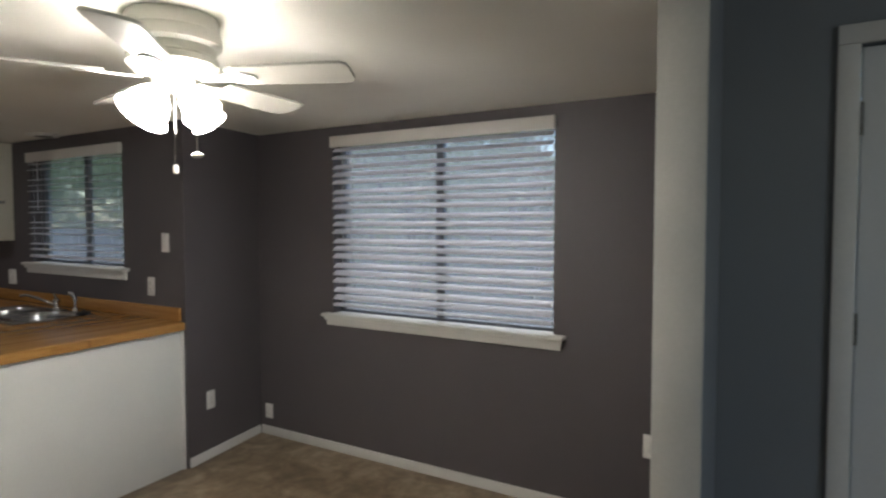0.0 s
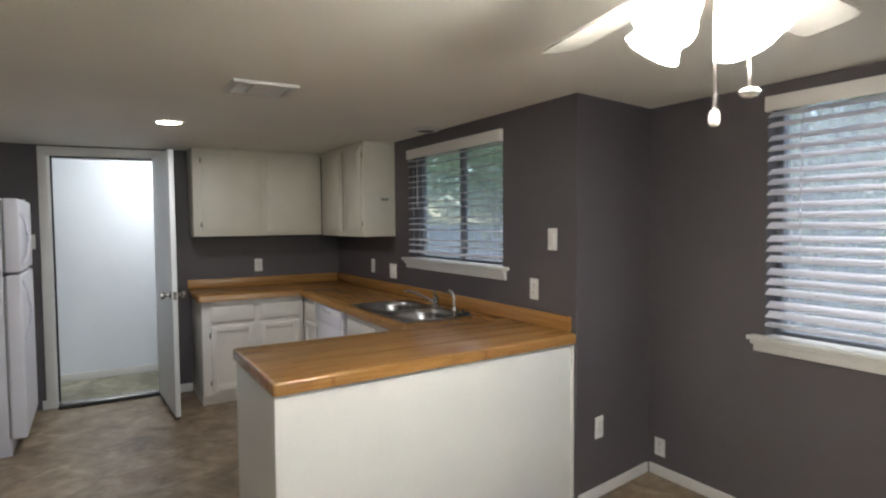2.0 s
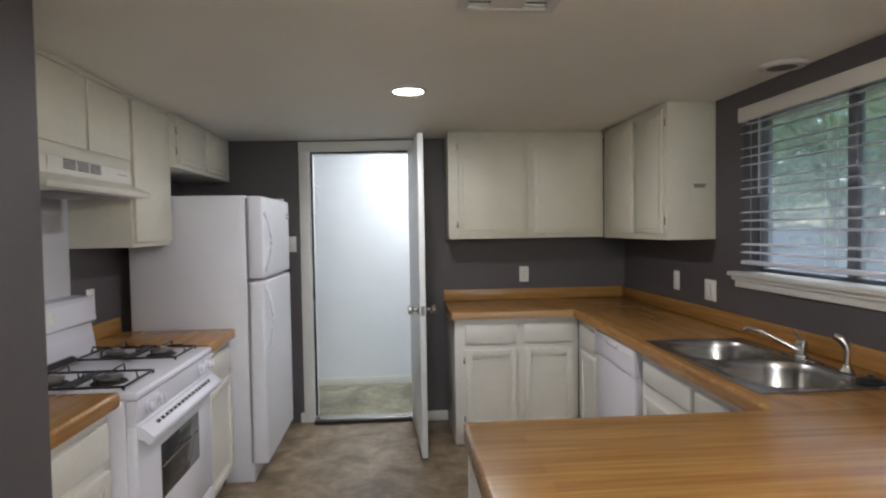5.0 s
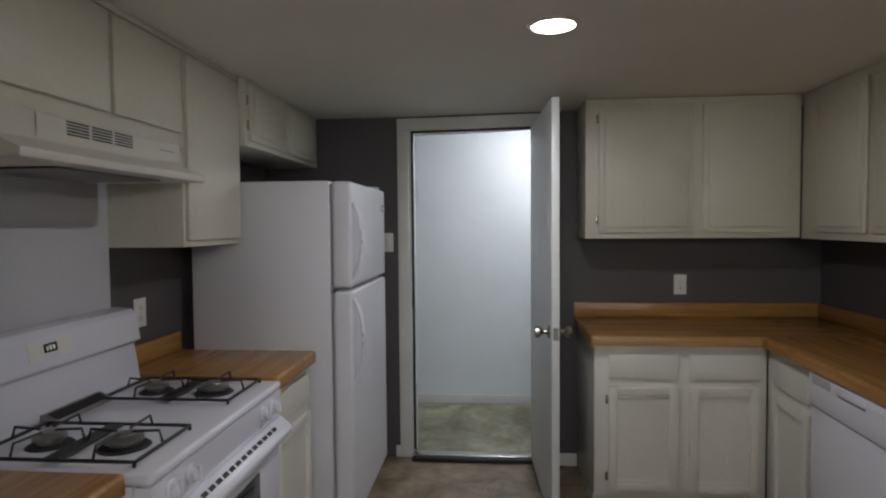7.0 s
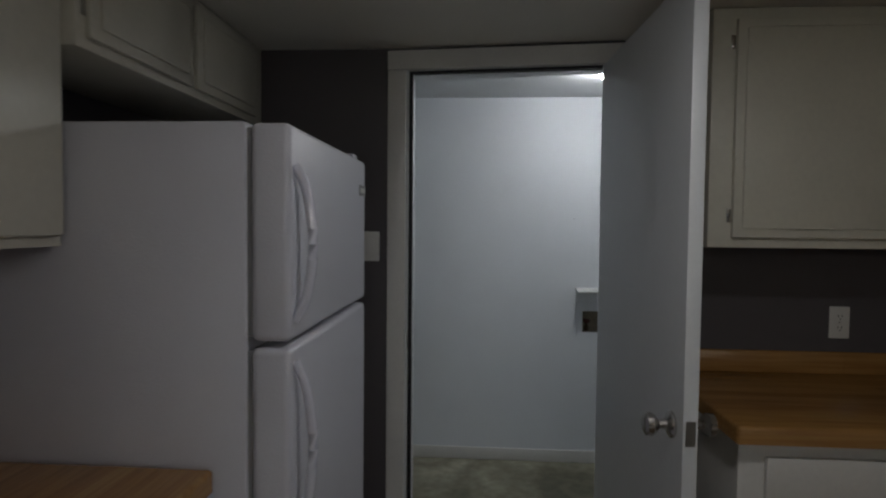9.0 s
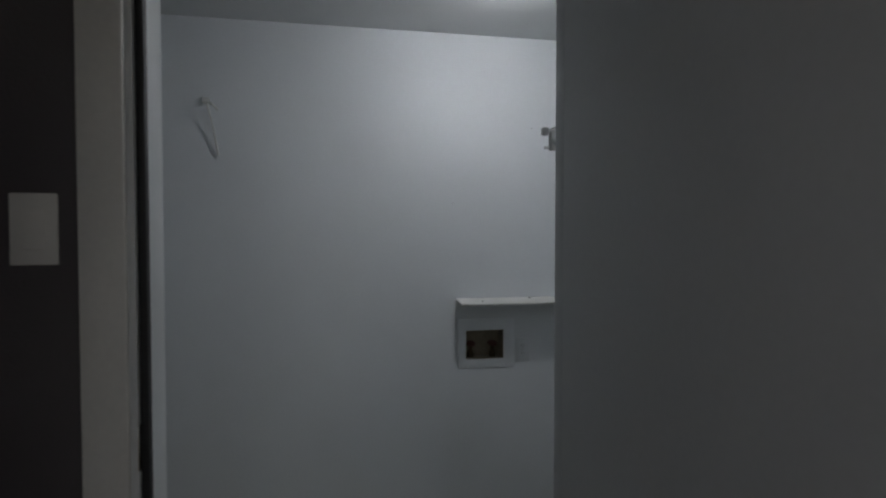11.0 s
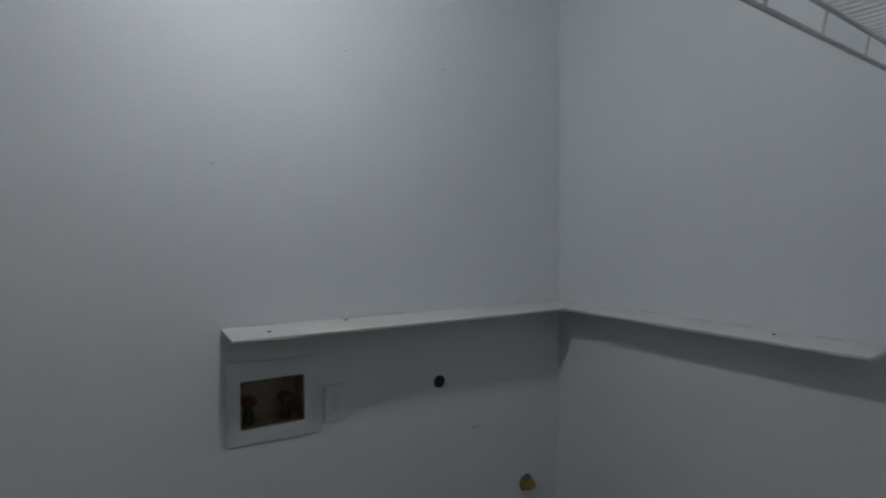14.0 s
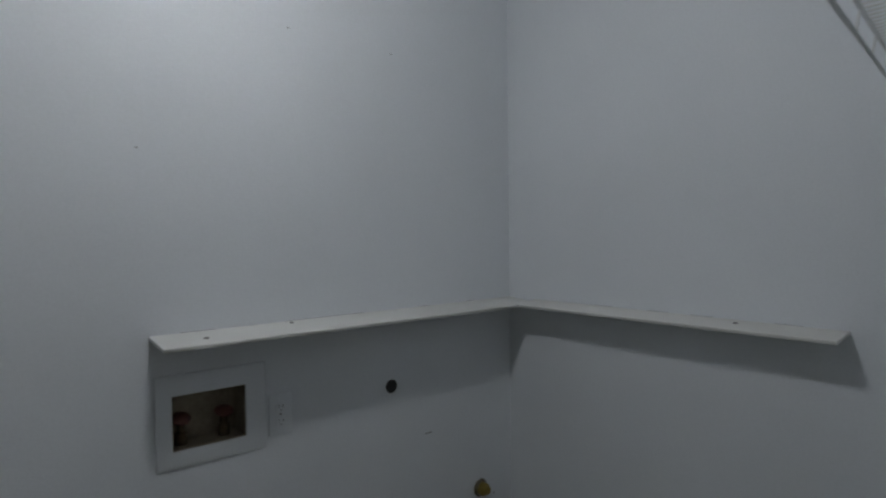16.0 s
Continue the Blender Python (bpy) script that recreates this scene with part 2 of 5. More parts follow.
def add_lathe(bm, profile, m, seg=24):
    """Turns (radius, height) round the local z axis."""
    rings = []
    for r, h in profile:
        rings.append([bm.verts.new(m @ Vector((r * math.cos(2 * math.pi * i / seg), r * math.sin(2 * math.pi * i / seg), h)))
                      for i in range(seg)] if r > 1e-6 else [bm.verts.new(m @ Vector((0, 0, h)))])
    for a, b in zip(rings, rings[1:]):
        for i in range(seg):
            j = (i + 1) % seg
            if len(a) == 1 and len(b) > 1:
                bm.faces.new((a[0], b[i], b[j]))
            elif len(b) == 1 and len(a) > 1:
                bm.faces.new((a[i], a[j], b[0]))
            elif len(a) > 1:
                bm.faces.new((a[i], a[j], b[j], b[i]))


def lathe(profile, m, seg=24):
    bm = bmesh.new()
    add_lathe(bm, profile, m, seg)
    return bm


def add_tube(bm, pts, r, seg=8):
    pts = [Vector(p) for p in pts]
    rings = []
    for i, p in enumerate(pts):
        d = (pts[min(i + 1, len(pts) - 1)] - pts[max(i - 1, 0)]).normalized()
        q = d.to_track_quat("Z", "Y")
        rad = r[i] if isinstance(r, (list, tuple)) else r
        rings.append([bm.verts.new(p + q @ Vector((rad * math.cos(2 * math.pi * k / seg), rad * math.sin(2 * math.pi * k / seg), 0)))
                      for k in range(seg)])
    for a, b in zip(rings, rings[1:]):
        for k in range(seg):
            bm.faces.new((a[k], a[(k + 1) % seg], b[(k + 1) % seg], b[k]))
    bm.faces.new(list(reversed(rings[0])))
    bm.faces.new(rings[-1])


def tube(pts, r, seg=8):
    bm = bmesh.new()
    add_tube(bm, pts, r, seg)
    return bm


def add_prism(bm, outline, z0, z1, m=None):
    """An outline in x, y drawn up from z0 to z1."""
    lo = [bm.verts.new((x, y, z0)) for x, y in outline]
    hi = [bm.verts.new((x, y, z1)) for x, y in outline]
    n = len(outline)
    bm.faces.new(list(reversed(lo)))
    bm.faces.new(hi)
    for i in range(n):
        bm.faces.new((lo[i], lo[(i + 1) % n], hi[(i + 1) % n], hi[i]))
    if m:
        bmesh.ops.transform(bm, matrix=m, verts=lo + hi)


def prism(outline, z0, z1, m=None, bevel=0.0):
    bm = bmesh.new()
    add_prism(bm, outline, z0, z1, m)
    if bevel:
        bmesh.ops.bevel(bm, geom=bm.edges[:], offset=bevel, segments=2, affect="EDGES", profile=0.5)
    return bm


def meshed(name, bm, mat):
    bmesh.ops.recalc_face_normals(bm, faces=bm.faces[:])
    data = bpy.data.meshes.new(name)
    bm.to_mesh(data)
    bm.free()
    for one in mat if isinstance(mat, (list, tuple)) else (mat,):
        data.materials.append(one)
    for p in data.polygons:
        p.use_smooth = True
    data.set_sharp_from_angle(angle=radians(35))
    return new(name, data)


def part(name, bm, mat, parent, label=""):
    ob = meshed(name, bm, mat)
    ob.parent = parent
    if parent.type == "EMPTY":
        ob.matrix_parent_inverse = Matrix.Translation(-parent.location)
    return tagged(ob, label)


def thing(name, loc, label, category, group=""):
    ob = new(name)
    ob.location = loc
    ob.empty_display_size = 0.1
    return tagged(ob, label, category, group)


def solo(name, bm, mat, label, category, group=""):
    return tagged(meshed(name, bm, mat), label, category, group)


def structure(name, bm, mat, label="", category=""):
    return tagged(meshed(name, bm, mat), label, category, kind="structure")


def at(x, y, z, turn=0):
    return pose(x, y, z, 0, 0, turn)

# ---------- plan ----------
FL = -0.022                                              # kitchen floor
BL = 6.69                                                # back wall beside the refrigerator
KX, DX, BY, LX, CZ = 3.385, 4.075, 6.62, 0.04, 2.125     # kitchen and dining window walls, back wall, range wall, ceiling
PX, PY = 0.69, 3.80                                      # pantry face and corner
LS, LB, LR, LF, LC = 6.715, 8.47, 3.235, -0.22, 2.315    # laundry: near wall, far wall, end wall, floor, ceiling
# the short wall leans slightly off square
STEP_M = Matrix.Translation((KX, 3.21, 0)) @ pose(0, 0, 0, 0, 0, math.degrees(math.atan2(0.116, DX - KX)))


def wall_y(x0, x1, y0, y1, z0, z1, hole):
    """A wall along x with one opening (xa, xb, za, zb)."""
    bm = bmesh.new()
    xa, xb, za, zb = hole
    add_box(bm, x0, xa, y0, y1, z0, z1)
    add_box(bm, xb, x1, y0, y1, z0, z1)
    add_box(bm, xa, xb, y0, y1, zb, z1)
    if za > z0:
        add_box(bm, xa, xb, y0, y1, z0, za)
    return bm


def wall_x(x0, x1, y0, y1, z0, z1, hole):
    bm = bmesh.new()
    ya, yb, za, zb = hole
    add_box(bm, x0, x1, y0, ya, z0, z1)
    add_box(bm, x0, x1, yb, y1, z0, z1)
    add_box(bm, x0, x1, ya, yb, zb, z1)
    if za > z0:
        add_box(bm, x0, x1, ya, yb, z0, za)
    return bm


DWIN = (1.10, 2.635, 0.888, 2.055)
KWIN = (3.834, 5.05, 1.185, 2.025)
structure("wall_kitchen_window", wall_x(KX, KX + 0.15, 3.36, LS, -0.3, 2.5, KWIN), M_WALL, "charcoal painted wall with a window over the sink", "wall")
structure("wall_dining_window", wall_x(DX, DX + 0.15, 0.20, 3.36, -0.3, 2.5, DWIN), M_WALL, "charcoal painted wall with a wide window", "wall")
structure("wall_step", prism([(KX, 3.21), (DX + 0.1, 3.343), (DX + 0.1, 3.50), (KX, 3.36)], -0.3, 2.5), M_WALL, "short charcoal wall return", "wall")
bm = bmesh.new()                                        # the back wall leans slightly off square across the doorway
add_box(bm, LX - 0.15, 0.955, BL, 6.78, -0.1, 2.5)
add_box(bm, 1.755, KX, BY, 6.668, -0.1, 2.5)
add_prism(bm, [(0.955, BL), (1.755, BY), (1.755, 6.668), (0.955, 6.78)], 2.055, 2.5)
structure("wall_back", bm, M_WALL, "charcoal painted wall with a doorway", "wall")
structure("wall_range", boxmesh(LX - 0.15, LX, 2.3, BL, -0.1, 2.5), M_WALL, "charcoal painted wall behind the range", "wall")
structure("wall_pantry_face", wall_x(0.60, PX, 2.30, PY, -0.1, CZ + 0.02, (2.60, 3.385, -0.1, 2.05)), M_WALL, "charcoal pantry wall with a door", "wall")
structure("wall_pantry_end", boxmesh(LX, 0.60, PY - 0.09, PY, -0.1, CZ + 0.02), M_WALL, "charcoal pantry end wall", "wall")
structure("wall_pantry_south", boxmesh(-1.3, 0.60, 2.30, 2.40, -0.1, CZ + 0.02), M_WALL, "charcoal wall", "wall")
structure("wall_dining_west", boxmesh(-1.42, -1.30, -2.6, 2.40, -0.1, 2.5), M_BLUE, "slate painted wall", "wall")
structure("wall_partition", boxmesh(2.852, DX, 0.262, 0.365, -0.1, 2.5), M_WALL, "charcoal side of a partition wall", "wall")
structure("wall_partition_hall", boxmesh(2.852, 3.30, 0.245, 0.262, -0.1, 2.5), M_BLUE, "slate side of a partition wall", "wall")
structure("trim_partition_end", boxmesh(2.838, 2.852, 0.238, 0.372, -0.1, 2.5, bevel=0.004), M_GTRIM, "pale grey painted wall end", "trim")
structure("wall_hall", wall_x(3.30, 3.42, -2.6, 0.245, -0.1, 2.5, (-0.95, -0.135, -0.1, 2.04)), M_BLUE, "slate painted wall with a door", "wall")
structure("wall_hall_south", wall_y(-1.42, 3.42, -2.72, -2.6, -0.1, 2.5, (0.5, 2.1, 0.7, 2.1)), M_BLUE, "slate painted wall", "wall")
structure("ceiling", boxmesh(-1.42, DX + 0.1, 0.30, BL, CZ, CZ + 0.3), M_CEIL, "off-white painted ceiling", "ceiling")
structure("ceiling_hall", boxmesh(-1.42, 3.5, -2.72, 0.30, 2.44, 2.55), M_CEIL, "off-white painted ceiling", "ceiling")
structure("floor", boxmesh(-1.42, DX + 0.1, -2.72, 6.71, -0.2, FL), M_FLOOR, "mottled brown stone-look sheet floor", "floor")
# laundry
bm = bmesh.new()
add_box(bm, -0.6, 0.955, 6.78, 6.83, -0.4, 2.6)
add_box(bm, 1.755, LR, 6.668, LS, -0.4, 2.6)
add_prism(bm, [(0.955, 6.78), (1.755, 6.668), (1.755, LS), (0.955, 6.83)], 2.055, 2.6)
structure("wall_laundry_south", bm, M_LAUN, "pale painted laundry wall with a doorway", "wall")
structure("wall_laundry_far", wall_y(-0.6, LR + 0.12, LB, LB + 0.14, -0.4, 2.6, (1.964, 2.162, 0.698, 0.847)), M_LAUN, "pale blue-grey laundry wall", "wall")
structure("wall_laundry_end", boxmesh(LR, LR + 0.12, LS, LB, -0.4, 2.6), M_LAUN, "pale blue-grey laundry wall", "wall")
structure("wall_laundry_west", boxmesh(-0.72, -0.6, LS - 0.1, LB + 0.1, -0.4, 2.6), M_LAUN, "pale blue-grey laundry wall", "wall")
structure("ceiling_laundry", boxmesh(-0.6, LR, LS, LB, LC, LC + 0.2), M_LCEIL, "white laundry ceiling", "ceiling")
structure("floor_laundry", boxmesh(-0.6, LR, 6.71, LB, LF - 0.15, LF), M_CONC, "stained concrete laundry floor", "floor")


def skirting(name, m, length, h=0.075, mat=None):
    """A thin board along local x, its face towards local -y."""
    bm = bmesh.new()
    add_box(bm, 0, length, -0.012, 0, 0, h, bevel=0.003, m=m)
    return structure(name, bm, mat or M_TRIM, "white painted baseboard", "baseboard")


skirting("baseboard", at(DX, 3.31, FL, -90), 2.94, 0.06)
skirting("baseboard", STEP_M @ pose(0.012, 0, FL), 0.67, 0.06)
skirting("baseboard", at(0.862, BL, FL), 0.028)
skirting("baseboard", at(1.825, BY, FL), 0.16)
skirting("baseboard", at(PX, 3.49, FL, 90), 0.31)
skirting("baseboard", at(-0.6, LB, LF), LR + 0.6, 0.085)
skirting("baseboard", at(LR, LB - 0.013, LF, -90), LB - LS - 0.02, 0.085)


def casing(name, m, xa, xb, top, w=0.072, t=0.016, bottom=-0.0215, mat=None):
    """Door trim round an opening along local x, its face towards local -y."""
    bm = bmesh.new()
    add_box(bm, xa - w, xa, -t, 0, bottom, top, bevel=0.004, m=m)
    add_box(bm, xb, xb + w, -t, 0, bottom, top, bevel=0.004, m=m)
    add_box(bm, xa - w, xb + w, -t, 0, top + 0.0005, top + w, bevel=0.004, m=m)
    return structure(name, bm, mat or M_TRIM, "painted door casing", "door trim")


bm = bmesh.new()
add_box(bm, 0.890, 0.962, BL - 0.016, BL, FL + 0.0005, 2.04, bevel=0.004)
add_box(bm, 1.748, 1.820, BY - 0.016, BY, FL + 0.0005, 2.04, bevel=0.004)
add_prism(bm, [(0.890, BL - 0.017), (1.820, BY - 0.022), (1.820, BY - 0.001), (0.890, BL + 0.004)], 2.0405, 2.112)
structure("trim_laundry_doorway", bm, M_TRIM, "white painted door casing", "door trim")
bm = bmesh.new()
add_box(bm, PX, PX + 0.016, 2.522, 2.60, -0.0215, 2.045, bevel=0.004)
add_box(bm, PX, PX + 0.016, 3.385, 3.463, -0.0215, 2.045, bevel=0.004)
add_box(bm, PX, PX + 0.016, 2.522, 3.463, 2.0455, 2.1, bevel=0.004)
structure("trim_pantry_doorway", bm, M_CREAMDOOR, "cream painted door casing", "door trim")
casing("trim_hall_doorway", at(3.30, 0, 0, -90), 0.135, 0.95, 2.04, w=0.06)
bm = bmesh.new()
add_box(bm, 0.955, 0.972, BL + 0.001, 6.83, FL, 2.04)
add_box(bm, 1.738, 1.755, BY + 0.001, LS, FL, 2.04)
add_prism(bm, [(0.955, BL + 0.001), (1.755, BY + 0.001), (1.755, LS), (0.955, 6.83)], 2.04, 2.055)
add_box(bm, 0.972, 0.982, 6.725, 6.83, 0, 2.028, bevel=0.002)
add_box(bm, 1.731, 1.738, 6.662, LS, 0, 2.028, bevel=0.002)
add_prism(bm, [(0.982, 6.725), (1.731, 6.662), (1.731, LS), (0.982, 6.83)], 2.028, 2.04)
structure("trim_laundry_jamb", bm, M_DOOR, "white painted door jamb with stops", "door trim")
bm = bmesh.new()
add_box(bm, 0.9725, 0.987, 6.703, 6.7245, 0.02, 2.03, bevel=0.003)
add_box(bm, 1.727, 1.7375, 6.636, 6.6615, 0.02, 2.03, bevel=0.003)
add_prism(bm, [(0.972, 6.704), (1.738, 6.632), (1.738, 6.6615), (0.972, 6.7245)], 2.0285, 2.0395)
structure("trim_weatherstrip", bm, M_RUBBER, "black rubber weatherstrip", "trim")
bm = bmesh.new()
add_box(bm, 0.972, 1.738, 6.645, LS + 0.01, FL + 0.0005, 0.012, bevel=0.004)
structure("trim_threshold", bm, M_CHROME, "worn aluminium door threshold", "threshold")
bm = bmesh.new()
add_box(bm, 0.972, 1.738, 6.612, 6.645, FL + 0.0005, 0.004, bevel=0.003)
structure("trim_threshold_seal", bm, M_RUBBER, "black rubber threshold seal", "threshold")
solo("strike_plate", boxmesh(0.969, 0.9745, 6.693, 6.7025, 0.93, 1.01, bevel=0.002), M_CHROME, "worn metal strike plate in the door jamb", "strike plate")


# ---------- windows and blinds ----------


def window(name, x, ya, yb, za, zb, sill_over):
    """A slider in a wall of constant x, seen from the -x side, with a wooden stool and apron."""
    w = tagged(new(name), "sliding window with dark frame and white sill", "window", kind="structure")
    w.location = (x, (ya + yb) / 2, za)
    bm = bmesh.new()
    f = 0.035
    for a, b, c, d in ((ya, ya + f, za, zb), (yb - f, yb, za, zb), (ya + f, yb - f, za, za + f), (ya + f, yb - f, zb - f, zb)):
        add_box(bm, x + 0.085, x + 0.14, a, b, c, d, bevel=0.003)
    mid = (ya + yb) / 2
    add_box(bm, x + 0.095, x + 0.13, mid - 0.025, mid + 0.025, za + f, zb - f, bevel=0.003)
    part("window_frame", bm, M_WINFRAME, w)
    for a, b in ((ya + f, mid - 0.025), (mid + 0.025, yb - f)):
        pane = part("pane", boxmesh(x + 0.110, x + 0.114, a, b, za + f, zb - f), M_GLASS, w)
        pane.visible_shadow = False
    bm = bmesh.new()
    add_box(bm, x - 0.055, x + 0.084, ya - sill_over, yb + sill_over, za - 0.004, za + 0.018, bevel=0.006)
    part("window_sill", bm, M_TRIM, w)
    bm = bmesh.new()
    add_box(bm, x - 0.022, x - 0.001, ya - sill_over + 0.02, yb + sill_over - 0.02, za - 0.062, za - 0.0045, bevel=0.005)
    add_box(bm, x - 0.036, x - 0.022, ya - sill_over + 0.01, yb + sill_over - 0.01, za - 0.026, za - 0.0045, bevel=0.005)
    part("window_apron", bm, M_TRIM, w)
    bm = bmesh.new()
    add_box(bm, x + 0.001, x + 0.084, ya, ya + 0.008, za + 0.018, zb)
    add_box(bm, x + 0.001, x + 0.084, yb - 0.008, yb, za + 0.018, zb)
    add_box(bm, x + 0.001, x + 0.084, ya + 0.008, yb - 0.008, zb - 0.008, zb)
    part("window_reveal", bm, M_WALL, w)
    return w


window("window_1", DX, *DWIN, 0.06)
window("window_2", KX, *KWIN, 0.055)


def blinds(x, ya, yb, z0, z1, tilt, pitch, label):
    b = thing("window_blind", (x, (ya + yb) / 2, z1), label, "window blind", "window blinds")
    bm = bmesh.new()
    add_box(bm, x - 0.034, x - 0.022, ya - 0.012, yb + 0.012, z1 - 0.072, z1, bevel=0.004)
    for y in (ya - 0.012, yb + 0.002):
        add_box(bm, x - 0.0215, x + 0.02, y, y + 0.010, z1 - 0.072, z1, bevel=0.002)
    part("valance", bm, M_VALANCE, b)
    part("head_rail", boxmesh(x - 0.02, x + 0.03, ya + 0.005, yb - 0.005, z1 - 0.06, z1 - 0.01, bevel=0.003), M_SLAT, b)
    n = int((z1 - 0.085 - z0 - 0.03) / pitch)
    first = None
    for i in range(n):
        z = z1 - 0.085 - i * pitch
        if first is None:
            bm = bmesh.new()
            wide, pts = 0.05, []
            for k in range(5):
                u = (k / 4 - 0.5) * wide
                pts.append((u, 0.0035 * (1 - (2 * u / wide) ** 2)))
            lo = [[bm.verts.new((u, y, h - 0.0028)) for u, h in pts] for y in (ya, yb)]
            hi = [[bm.verts.new((u, y, h)) for u, h in pts] for y in (ya, yb)]
            for k in range(4):
                bm.faces.new((hi[0][k], hi[0][k + 1], hi[1][k + 1], hi[1][k]))
                bm.faces.new((lo[0][k], lo[1][k], lo[1][k + 1], lo[0][k + 1]))
            for e in (0, 1):
                bm.faces.new(hi[e] + lo[e][::-1])
            for k in (0, 4):
                bm.faces.new((hi[0][k], hi[1][k], lo[1][k], lo[0][k]))
            first = part("slat", bm, M_SLAT, b)
            ob = first
        else:
            ob = new("slat", first.data)
            ob.parent = b
            ob.matrix_parent_inverse = first.matrix_parent_inverse
        ob.matrix_basis = Matrix.Translation((x, 0, z)) @ Euler((radians(0.15 * math.sin(i * 2.1)), radians(tilt + 1.2 * math.sin(i * 1.7)), 0)).to_matrix().to_4x4()
    zb = z1 - 0.085 - n * pitch
    part("bottom_rail", boxmesh(x - 0.024, x + 0.024, ya, yb, zb - 0.006, zb + 0.012, bevel=0.004), M_SLAT, b)
    for y in (ya + 0.09, (ya + yb) / 2, yb - 0.09):
        bm = bmesh.new()
        for dx in (-0.026, 0.026):
            add_tube(bm, ((x + dx, y, z1 - 0.07), (x + dx, y, zb)), 0.0011, 5)
        part("ladder_cord", bm, M_SLAT, b)
    part("tilt_wand", tube(((x - 0.03, yb - 0.16, z1 - 0.075), (x - 0.034, yb - 0.165, z0 + 0.38)), 0.0035, 6), M_SLAT, b)
    return b


blinds(DX + 0.005, 1.115, 2.62, 0.905, 2.062, -34, 0.0535, "white horizontal slat blind, tilted half closed, in the dining window")
blinds(KX + 0.005, 3.847, 5.037, 1.21, 2.03, -6, 0.0535, "white horizontal slat blind, slats open, in the window over the sink")


# ---------- doors ----------


def knob(parent, m, name="door_knob"):
    bm = bmesh.new()
    add_lathe(bm, [(0, 0), (0.033, 0), (0.034, 0.006), (0.026, 0.011), (0.013, 0.014), (0.012, 0.034), (0.021, 0.040), (0.029, 0.052), (0.028, 0.066), (0.018, 0.072), (0, 0.073)], m, 28)
    return part(name, bm, M_CHROME, parent, "brushed nickel door knob")


# laundry door, swung open into the kitchen
d = thing("laundry_door", (1.742, 6.625, 0.012), "white flat panel door standing open into the kitchen", "door")
ang = math.degrees(math.atan2(5.79 - 6.625, 1.790 - 1.746))
DM = pose(1.746, 6.625, 0, 0, 0, ang)                   # local x along the leaf, +y towards the counter side
part("leaf", boxmesh(0.0, 0.835, -0.036, 0.0, 0.012, 2.035, bevel=0.002, m=DM), M_DOOR, d)
knob(d, DM @ pose(0.765, -0.036, 0.938, 90))
knob(d, DM @ pose(0.765, 0.0, 0.938, -90))
part("latch_plate", boxmesh(0.8352, 0.8365, -0.030, -0.006, 0.908, 0.968, m=DM), M_CHROME, d)
bm = bmesh.new()
add_box(bm, 0.005, 0.832, -0.034, -0.002, 0.004, 0.0115, m=DM)
part("door_sweep", bm, M_RUBBER, d)
for z in (0.25, 1.0, 1.78):
    part("hinge", lathe([(0, 0), (0.006, 0), (0.006, 0.09), (0, 0.09)], Matrix.Translation((1.7375, 6.612, z)), 10), M_CHROME, d)

# pantry door, closed
d = thing("pantry_door", (0.67, 3.0, 0.01), "glossy cream flat panel pantry door, closed", "door")
part("leaf", boxmesh(0.660, 0.698, 2.604, 3.3815, 0.0, 2.036, bevel=0.003), M_CREAMDOOR, d)
kn = knob(d, pose(0.698, 3.275, 0.955, 0, 90, 0))
part("thumb_turn", boxmesh(0.7705, 0.785, 3.271, 3.279, 0.976, 1.006, bevel=0.002), M_CHROME, kn)

# hall door, closed
d = thing("hall_door", (3.33, -0.5, 0.01), "grey-white flat panel hall door, closed", "door")
part("leaf", boxmesh(3.318, 3.353, -0.944, -0.141, 0.01, 2.034, bevel=0.003), M_DOOR, d)
for z in (0.45, 1.12, 1.765):
    part("hinge", lathe([(0, 0), (0.008, 0), (0.008, 0.1), (0, 0.1)], Matrix.Translation((3.306, -0.138, z)), 10), M_HINGE, d)

# ---------- cabinets ----------


def panel_door(parent, m, x0, x1, z0, z1, name="door", hinge=None, rail=0.028):
    """A framed door; local x across, front towards local -y, back at y = 0."""
    bm = bmesh.new()
    add_box(bm, x0, x1, -0.018, -0.0005, z0, z1, bevel=0.004, m=m)
    ob = part(name, bm, M_CAB, parent)
    bm = bmesh.new()
    g = rail
    add_box(bm, x0 + g, x1 - g, -0.025, -0.0185, z0 + g, z1 - g, bevel=0.006, m=m)
    part("raised_panel", bm, M_CAB, ob)
    if hinge:
        for z in (z0 + 0.07, z1 - 0.07):
            hx = x0 - 0.008 if hinge == "l" else x1 + 0.008
            part("hinge", boxmesh(hx - 0.007, hx + 0.007, -0.006, -0.0006, z - 0.022, z + 0.022, bevel=0.002, m=m), M_CHROME, ob)
    return ob


